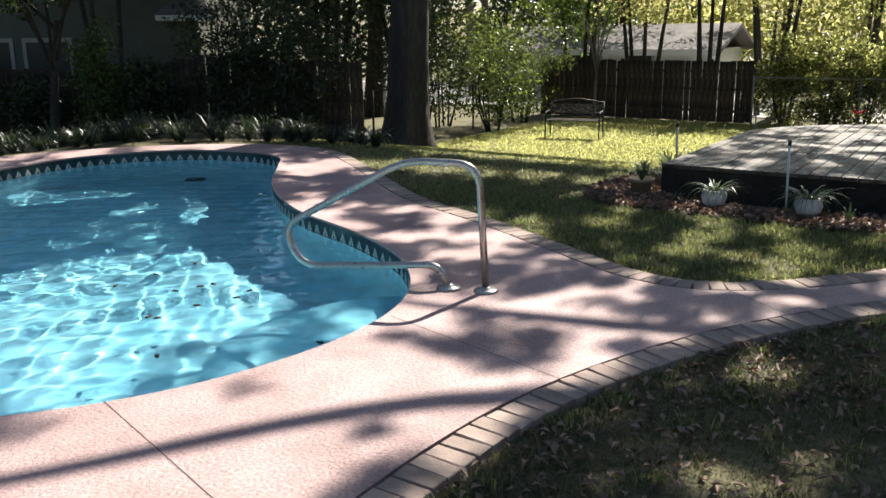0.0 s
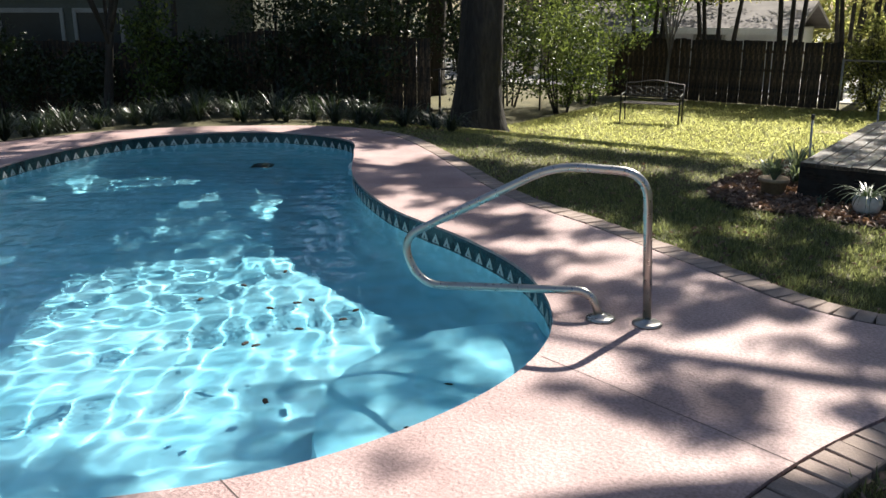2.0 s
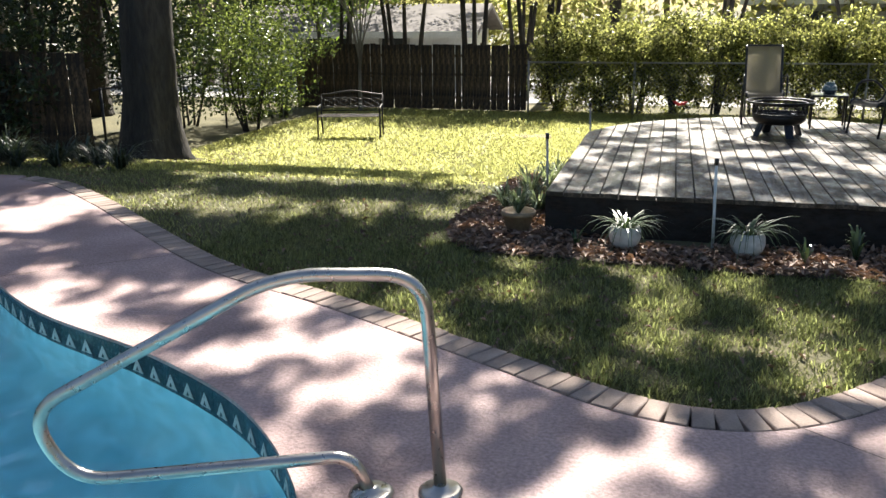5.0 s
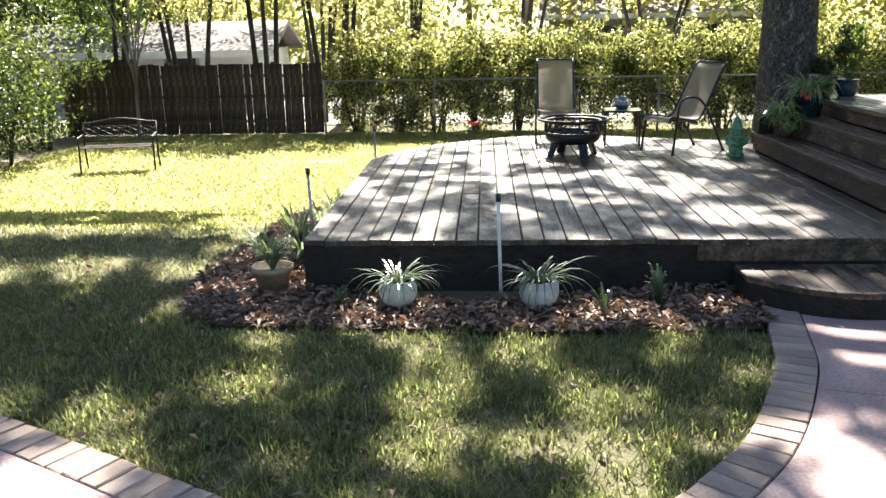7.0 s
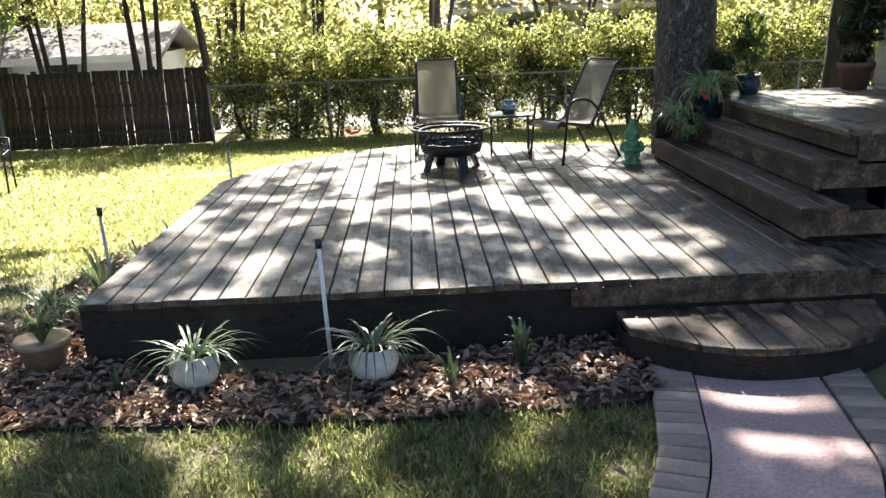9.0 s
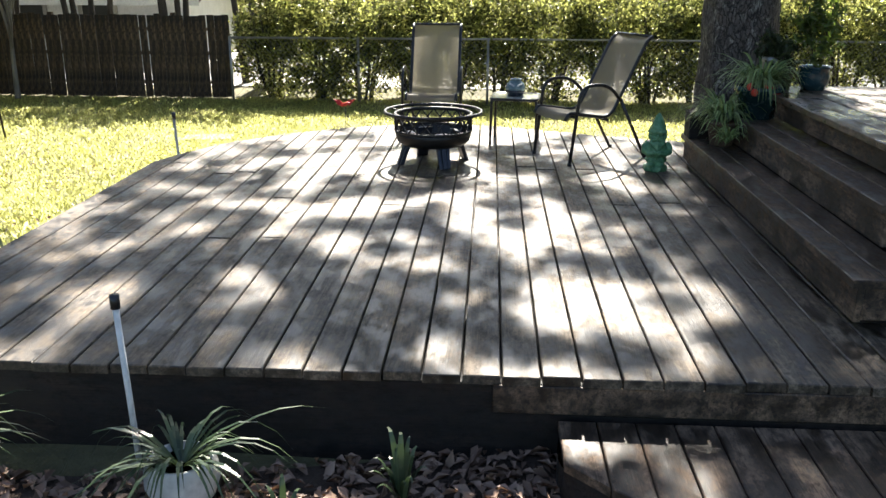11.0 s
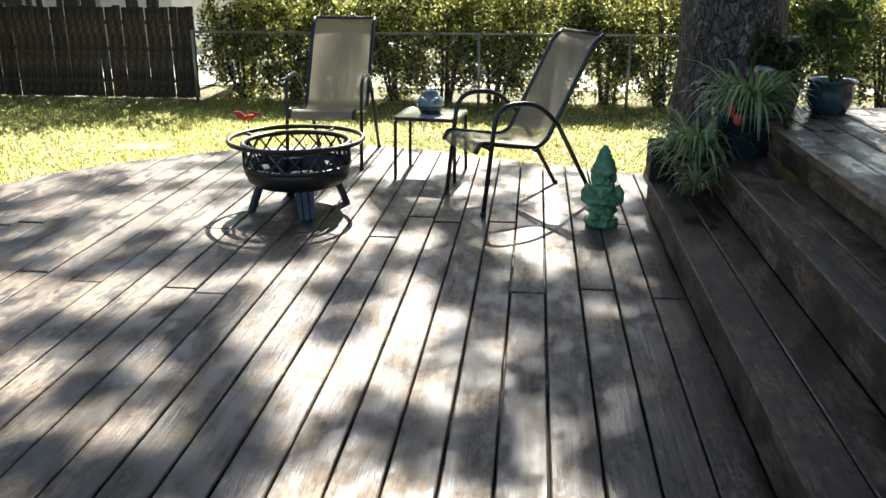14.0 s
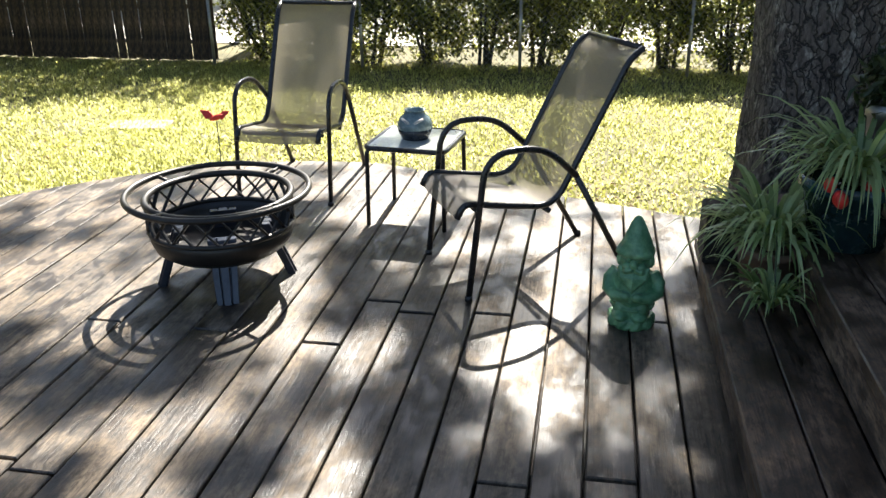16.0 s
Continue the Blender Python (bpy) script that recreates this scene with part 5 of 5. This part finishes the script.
M_CLAY = surface("old_clay", (0.12, 0.075, 0.05), (0.2, 0.13, 0.09), 6, 40, 0.8)
sp1 = trough("spider_plant", 1.3, 3.3, 0.55, 0.11, 0.17, M_CLAY, "spider plant with striped arching leaves in a clay pot", 71, 250, 0.44)
strap_plant("", (-0.03, -0.26, 0.06), 70, 0.26, 0.018, 73, "", M_SPIDER, 0.4, sp1)
part("runner", tube_bm([(0, -0.03, 0.19), (-0.02, -0.16, 0.26), (-0.03, -0.28, 0.12), (-0.03, -0.3, 0.06)], 0.003, 5), M_STRAP, sp1)
box = empty("planter_box", pose(1.2, 3.58, 0.55))
tagged(box, "dark square planter on the end of the step", "planter")
part("body", box_bm(-0.085, 0.085, -0.09, 0.09, 0, 0.19, 0.006), M_FASCIA, box)
part("soil", box_bm(-0.075, 0.075, -0.08, 0.08, 0.18, 0.195), M_MULCH, box)
sp2 = trough("spider_plant", 1.52, 3.28, 0.75, 0.16, 0.22, M_GLAZEBLUE, "spider plant spilling over a dark blue pot with red blooms", 72, 280, 0.43)
for i in range(7):
    rr = random.Random(i)
    bm = bmesh.new()
    ball(bm, (rr.uniform(-0.14, 0.1), -0.15 + rr.uniform(-0.04, 0.03), 0.2 + rr.uniform(-0.04, 0.05)), 0.02, 1, 0.7, 1.3, 8)
    part("bloom", bm, M_RED, sp2, "red petals", True)


def leafy_pot(name, x, y, z, r, h, mat, label, crown_c, crown_s, k, leaf, size, seed, profile=None):
    e = empty(name, pose(x, y, z))
    tagged(e, label, "planter")
    prof = profile or [(0.0, 0.0), (r * 0.7, 0.0), (r * 0.95, h * 0.8), (r * 1.06, h * 0.8), (r * 1.06, h), (r * 0.9, h), (r * 0.86, h * 0.85), (0.0, h * 0.85)]
    part("pot", lathe_bm(prof, 28), mat, e, "", True)
    rr = np.random.default_rng(seed)
    for i in range(5):
        a = rr.uniform(0, 6.28)
        part("stem", tube_bm([(0, 0, h * 0.8), (0.3 * crown_s[0] * math.cos(a), 0.3 * crown_s[1] * math.sin(a), crown_c[2] * 0.7), (0.6 * crown_s[0] * math.cos(a), 0.6 * crown_s[1] * math.sin(a), crown_c[2] + 0.4 * crown_s[2])], 0.005, 5), M_BARK, e)
    leaf_mesh("foliage", clumps(rr, in_blob(rr, k, crown_c, crown_s), 0.07, 26), size, leaf, rr, e, aspect=0.3)
    return e


bulge = [(0.0, 0.0), (0.075, 0.0), (0.1, 0.05), (0.108, 0.1), (0.098, 0.14), (0.112, 0.155), (0.112, 0.165), (0.096, 0.16), (0.09, 0.14), (0.0, 0.14)]
leafy_pot("potted_palm", 1.93, 3.42, UP, 0.1, 0.16, M_GLAZEBLUE, "feathery dark green plant in a glazed teal pot", (0, 0, 0.46), (0.17, 0.17, 0.27), 26, M_LEAF, 0.07, 5, bulge)
leafy_pot("potted_plant", 1.72, 3.46, UP, 0.085, 0.15, surface("olive_pot", (0.1, 0.1, 0.04), (0.18, 0.17, 0.08), 6, 40, 0.6), "olive clay pot with a small leafy plant", (0, 0, 0.24), (0.1, 0.1, 0.09), 12, M_DARKLEAF, 0.06, 6)
leafy_pot("potted_plant", 1.66, 3.52, UP, 0.07, 0.22, M_GALV, "galvanised bucket with a small leafy plant", (0, 0, 0.3), (0.1, 0.1, 0.1), 12, M_DARKLEAF, 0.06, 7)
leafy_pot("potted_shrub", 2.9, 3.42, UP, 0.15, 0.24, M_CLAY, "tall dark leafy shrub in a large clay pot", (0, 0, 0.95), (0.24, 0.24, 0.75), 120, M_DARKLEAF, 0.1, 8)


# ---- garden bench ----
bench = empty("garden_bench", pose(-7.95, 8.75, float(land(-7.95, 8.75)), 0, 0, 12))
tagged(bench, "black wrought-iron garden bench on the lawn", "bench")
for s in (-1, 1):
    part("end_frame", tube_bm(rounded([(s * 0.6, -0.28, 0.0), (s * 0.6, -0.24, 0.42), (s * 0.6, -0.26, 0.6), (s * 0.6, 0.12, 0.62)], 0.06), 0.016, 8), M_BLACK, bench, "", True)
    part("back_post", tube_bm([(s * 0.6, 0.24, 0.0), (s * 0.6, 0.14, 0.42), (s * 0.6, 0.24, 0.8)], 0.016, 8), M_BLACK, bench, "", True)
for i in range(6):
    y = -0.24 + i * 0.072
    part("slat", box_bm(-0.6, 0.6, y, y + 0.05, 0.42, 0.435, 0.003), surface("bench_slat", (0.1, 0.08, 0.07), (0.2, 0.17, 0.15), 5, 50, 0.35, relief=0.2) if i == 0 else bpy.data.materials["bench_slat"], bench)
top = [(-0.6 + 1.2 * i / 24, 0.24, 0.8 + 0.07 * math.sin(math.pi * i / 24) ** 2) for i in range(25)]
part("top_rail", tube_bm(top, 0.016, 8), M_BLACK, bench, "", True)
part("low_rail", tube_bm([(-0.6, 0.16, 0.5), (0.6, 0.16, 0.5)], 0.012, 8), M_BLACK, bench, "", True)
for k in range(3):
    for ph in (0, math.pi):
        part("scroll", tube_bm([(-0.58 + 1.16 * i / 20, 0.2, 0.65 + 0.1 * math.sin(2.2 * math.pi * i / 20 + ph + k * 1.1)) for i in range(21)], 0.008, 6), M_BLACK, bench, "", True)

# ---- chain-link fence by the hedge ----
ch = empty("wall_chain_link")
tagged(ch, "low galvanised chain-link fence in front of the hedge", "fence", kind="structure")
cx = np.arange(-5.2, 9.6, 2.4)
for x in cx:
    g = float(land(x, 13.1))
    part("post", tube_bm([(x, 13.1, g - 0.1), (x, 13.1, 0.56)], 0.024, 10), M_GALV, ch, "", True)
part("top_rail", tube_bm([(-5.2, 13.1, 0.53), (9.6, 13.1, 0.56)], 0.019, 8), M_GALV, ch, "", True)
wires = bmesh.new()
for i in range(0, 150):
    x = -5.2 + i * 0.1
    for s in (1, -1):
        x1 = x + s * 1.1
        if -5.3 < x1 < 9.7:
            add_tube(wires, [(x, 13.1, -0.62), (x1, 13.1, 0.53)], 0.0022, 3, cap=False)
part("mesh", wires, M_GALV, ch)
ch2 = empty("wall_chain_link_side")
tagged(ch2, "dark chain-link fence between the shrubs and the oak", "fence", kind="structure")
for i in range(5):
    p = (-11.0, 5.4 + i * 2.0)
    part("post", tube_bm([(p[0], p[1], -0.8), (p[0], p[1], 0.55)], 0.024, 8), M_BLACKPAINT, ch2, "", True)
part("top_rail", tube_bm([(-11.0, 5.2, 0.52), (-11.0, 13.4, 0.52)], 0.019, 8), M_BLACKPAINT, ch2, "", True)


# ---- houses beyond ----
M_TRIM = surface("grey_cream_trim", (0.3, 0.29, 0.26), (0.4, 0.39, 0.35), 2, 30, 0.6, relief=0.1)


def house(name, a, b, depth, eave, ridge, base, wall, roof, label, windows, siding=True):
    """A gabled house: wall a-b faces the yard."""
    h = empty(name)
    tagged(h, label, "house")
    a, b = Vector((a[0], a[1], 0)), Vector((b[0], b[1], 0))
    d = (b - a).normalized()
    nrm = Vector((-d.y, d.x, 0))
    ln = (b - a).length
    m = Matrix.Translation(a) @ Matrix((( d.x, nrm.x, 0, 0), (d.y, nrm.y, 0, 0), (0, 0, 1, 0), (0, 0, 0, 1)))
    part("wall", box_bm(0, ln, 0, depth, base, eave, 0, m=m), wall, h)
    if siding:
        z = base
        while z < eave - 0.05:
            bm = bmesh.new()
            add_box(bm, 0.0, ln, -0.03, -0.002, z, z + 0.17)
            for v in bm.verts:
                if v.co.z > z + 0.1 and v.co.y < -0.02:
                    v.co.y = -0.008
                v.co = m @ v.co
            part("siding_board", bm, wall, h)
            z += 0.175
    bm = bmesh.new()
    o = 0.5
    pts = [(-o, -o, eave - 0.08), (ln + o, -o, eave - 0.08), (ln + o, depth / 2, ridge), (-o, depth / 2, ridge), (-o, depth + o, eave - 0.08), (ln + o, depth + o, eave - 0.08)]
    lo = [bm.verts.new(m @ Vector(p)) for p in pts]
    hi = [bm.verts.new(m @ (Vector(p) + Vector((0, 0, 0.14)))) for p in pts]
    for q in ((0, 1, 2, 3), (3, 2, 5, 4)):
        bm.faces.new([hi[i] for i in q])
        bm.faces.new([lo[i] for i in q[::-1]])
    for i, j in ((0, 1), (1, 2), (2, 5), (5, 4), (4, 3), (3, 0)):
        bm.faces.new((lo[i], lo[j], hi[j], hi[i]))
    part("roof", bm, roof, h)
    part("eave_board", box_bm(-o, ln + o, -o - 0.04, -o - 0.01, eave - 0.14, eave + 0.06, 0, m=m), M_WHITE, h)
    for (x0, x1, z0, z1) in windows:
        w = part("window", box_bm(x0, x1, -0.035, -0.03, z0, z1, 0, m=m), M_DARKGLASS, h)
        for q in ((x0 - 0.1, x0, z0 - 0.1, z1 + 0.12), (x1, x1 + 0.1, z0 - 0.1, z1 + 0.12), (x0, x1, z1, z1 + 0.12), (x0, x1, z0 - 0.1, z0)):
            part("frame", box_bm(q[0], q[1], -0.075, -0.02, q[2], q[3], 0.004, m=m), M_TRIM, w)
    return h


house("house", (-29.5, 0.2), (-18.7, 7.6), 7.0, 3.4, 5.4, -0.8, M_SIDING, M_ROOF, "green clapboard house with white-trimmed windows behind the fence", ((6.3, 7.9, 0.2, 1.55), (8.35, 9.5, 0.2, 1.55), (1.0, 2.2, 0.2, 1.55)))
gh = bpy.data.objects["house"]
er = bmesh.new()
add_box(er, -0.75, 0.75, -0.55, 0.0, 2.08, 2.22, 0.01, m=pose(-18.9, 7.45, 0, 0, 0, 34.4))
part("eave_return", er, M_WHITE, gh, "white boxed eave")
er = bmesh.new()
vs = [er.verts.new(pose(-18.9, 7.45, 0, 0, 0, 34.4) @ Vector(p)) for p in ((-0.78, -0.58, 2.225), (0.78, -0.58, 2.225), (0.45, 0.0, 2.6), (-0.45, 0.0, 2.6), (-0.78, 0.0, 2.225), (0.78, 0.0, 2.225))]
for q in ((0, 1, 2, 3), (0, 3, 4), (1, 5, 2), (0, 4, 5, 1), (4, 3, 2, 5)):
    er.faces.new([vs[i] for i in q])
part("eave_roof", er, M_ROOF, gh)
house("house", (-15.5, 19.0), (-8.3, 19.6), 6.0, 1.0, 1.75, -0.9, M_WHITE, M_ROOF, "low white house with a grey roof past the back fence", ((2.2, 3.6, 0.1, 0.9), (4.6, 5.4, -0.7, 0.9)), False)
house("house", (1.0, 31.0), (11.0, 30.0), 7.0, 1.9, 3.3, -0.9, surface("grey_wall", (0.4, 0.4, 0.38), (0.5, 0.5, 0.48), 1, 20, 0.8), M_ROOF, "grey low-roofed house across the street", ((1.5, 3.0, 0.3, 1.5), (6.0, 7.5, 0.3, 1.5)), False)
house("house", (3.12, 3.47), (3.12, -0.2), 4.0, 3.2, 4.4, -0.6, surface("cream_siding", (0.5, 0.46, 0.36), (0.6, 0.56, 0.45), 1, 30, 0.6), M_ROOF, "cream clapboard house beside the upper deck", ((1.6, 2.8, 1.6, 2.7),))
drive = raw("road", [(-40, 15.2, -0.635), (40, 15.2, -0.635), (40, 25, -0.635), (-40, 25, -0.635)], [(0, 1, 2, 3)], surface("pale_road", (0.42, 0.4, 0.37), (0.56, 0.54, 0.5), 0.5, 12, 0.9))
tagged(drive, "pale sunlit street beyond the hedge", "road", kind="structure")

# ---- distant woods all round ----
rngd = np.random.default_rng(123)
def woods(arc0, arc1, r0, r1, k, top, leaf, size, label):
    a = rngd.uniform(arc0, arc1, k)
    r = rngd.uniform(r0, r1, k)
    z = rngd.uniform(0, 1, k) ** 0.8 * top * (0.7 + 0.3 * np.sin(a * 17 + 1.7 * np.cos(a * 9)))
    cen = np.stack([-4 + np.cos(a) * r, 2 + np.sin(a) * r, z - 0.5], 1)
    ob = leaf_mesh("distant_woods", clumps(rngd, cen, 1.3, 34), size, leaf, rngd)
    tagged(ob, label, "woods", kind="stuff")


woods(radians(45), radians(112), 27, 40, 620, 8.5, M_YELLOW, 0.42, "sunlit yellow-green woods past the street")
woods(radians(20), radians(125), 30, 44, 700, 10.5, M_FARLEAF, 0.45, "bright green woods beyond the houses")
woods(radians(112), radians(215), 23, 34, 1300, 11.0, M_DARKLEAF, 0.42, "dark dense woods behind the neighbouring house")
woods(radians(215), radians(380), 30, 44, 700, 10.0, M_LEAF, 0.5, "green woods surrounding the yard")
for i in range(26):
    a = rngd.uniform(radians(40), radians(150))
    r = rngd.uniform(19, 36)
    x, y = -4 + math.cos(a) * r, 2 + math.sin(a) * r
    if 15.0 < y < 25.2 and x > -8:
        continue
    t = part("tree_trunk", tube_bm([(x, y, -0.8), (x + rngd.uniform(-0.3, 0.3), y, 4), (x + rngd.uniform(-0.8, 0.8), y, 10)], [0.16, 0.13, 0.07], 8), M_BARK2, None, "", True)
    tagged(t, "slim grey tree trunk in the woods beyond the yard", "tree", "trunks in the woods")
# small tree over the side fence
tree("magnolia_tree", (-15.6, 1.0, -0.6), 0.1, (0.3, 0.2), 2.6, (-15.4, 0.8, 3.0), (2.2, 1.6, 0.9), 60, 40, M_DARKLEAF, 0.17, 14, "small dark broad-leaved tree beside the fence", None, 6, 1.1, 0.4)
tree("bare_crape_myrtle", (-9.3, 12.9, -0.62), 0.05, (0.0, 0.1), 1.6, (-9.2, 13.0, 2.6), (1.0, 0.8, 1.1), 26, 14, M_YELLOW, 0.09, 15, "nearly bare thin-stemmed small tree with yellow leaves", M_BARK2, 10, 1.1, 0.3)


# ---- paver bricks along the paving ----
def brick_mesh(seed):
    bm = bmesh.new()
    add_box(bm, -0.1, 0.1, -0.0505, 0.0505, -0.07, 0.0, 0.005)
    rr = random.Random(seed)
    for v in bm.verts:
        v.co += Vector((rr.uniform(-1, 1), rr.uniform(-1, 1), rr.uniform(-1, 1))) * 0.0018
    me = bpy.data.meshes.new("brick")
    bm.to_mesh(me)
    bm.free()
    me.materials.append(M_BRICK)
    return me


BRICKS = [brick_mesh(i) for i in range(5)]
rb = random.Random(8)
for edge in (EDGE_A, EDGE_B):
    mid = resample(beside(edge, 0.105), 0.1075)
    for i in range(len(mid) - 1):
        p = (mid[i] + mid[i + 1]) / 2
        d = mid[i + 1] - mid[i]
        o = new("brick", BRICKS[rb.randrange(5)])
        o.parent = patio
        o.matrix_world = pose(p[0], p[1], 0.004 + rb.uniform(-0.004, 0.004), rb.uniform(-1, 1), rb.uniform(-1, 1), math.degrees(math.atan2(d[1], d[0])) + 90 + rb.uniform(-1.5, 1.5))

# ---- tile band round the waterline ----
def tile_mesh():
    w, z0, z1 = 0.0805, -0.2, -0.021
    bm = bmesh.new()
    add_box(bm, -w, w, -0.006, 0.006, z0, z1, 0.002)
    for f in bm.faces:
        f.material_index = 0
    for c in (0.0,):
        pts = ((c - 0.05, -0.148), (c + 0.05, -0.148), (c, -0.068))
        for s in (1, -1):
            vs = [bm.verts.new((x, s * 0.0085, z)) for x, z in pts]
            lo = [bm.verts.new((x, s * 0.004, z)) for x, z in pts]
            bm.faces.new(vs).material_index = 1
            for i in range(3):
                j = (i + 1) % 3
                bm.faces.new((vs[i], vs[j], lo[j], lo[i])).material_index = 1
            vs = [bm.verts.new((x, s * 0.0105, z)) for x, z in ((c - 0.015, -0.14), (c + 0.015, -0.14), (c, -0.112))]
            bm.faces.new(vs).material_index = 0
    me = bpy.data.meshes.new("tile")
    me.materials.append(M_TILE)
    me.materials.append(M_TILEW)
    bm.to_mesh(me)
    bm.free()
    return me


TILE = tile_mesh()
loop = inset(POOL, -0.012)
line = resample(np.concatenate([loop, loop[:1]]), 0.1625)
area = np.sum(POOL[:, 0] * np.roll(POOL[:, 1], -1) - np.roll(POOL[:, 0], -1) * POOL[:, 1])
for i in range(len(line) - 1):
    p = (line[i] + line[i + 1]) / 2
    d = line[i + 1] - line[i]
    ang = math.degrees(math.atan2(d[1], d[0])) + (180 if area > 0 else 0)
    o = new("tile", TILE)
    o.parent = pool
    o.matrix_world = pose(p[0], p[1], 0, 0, 0, ang)
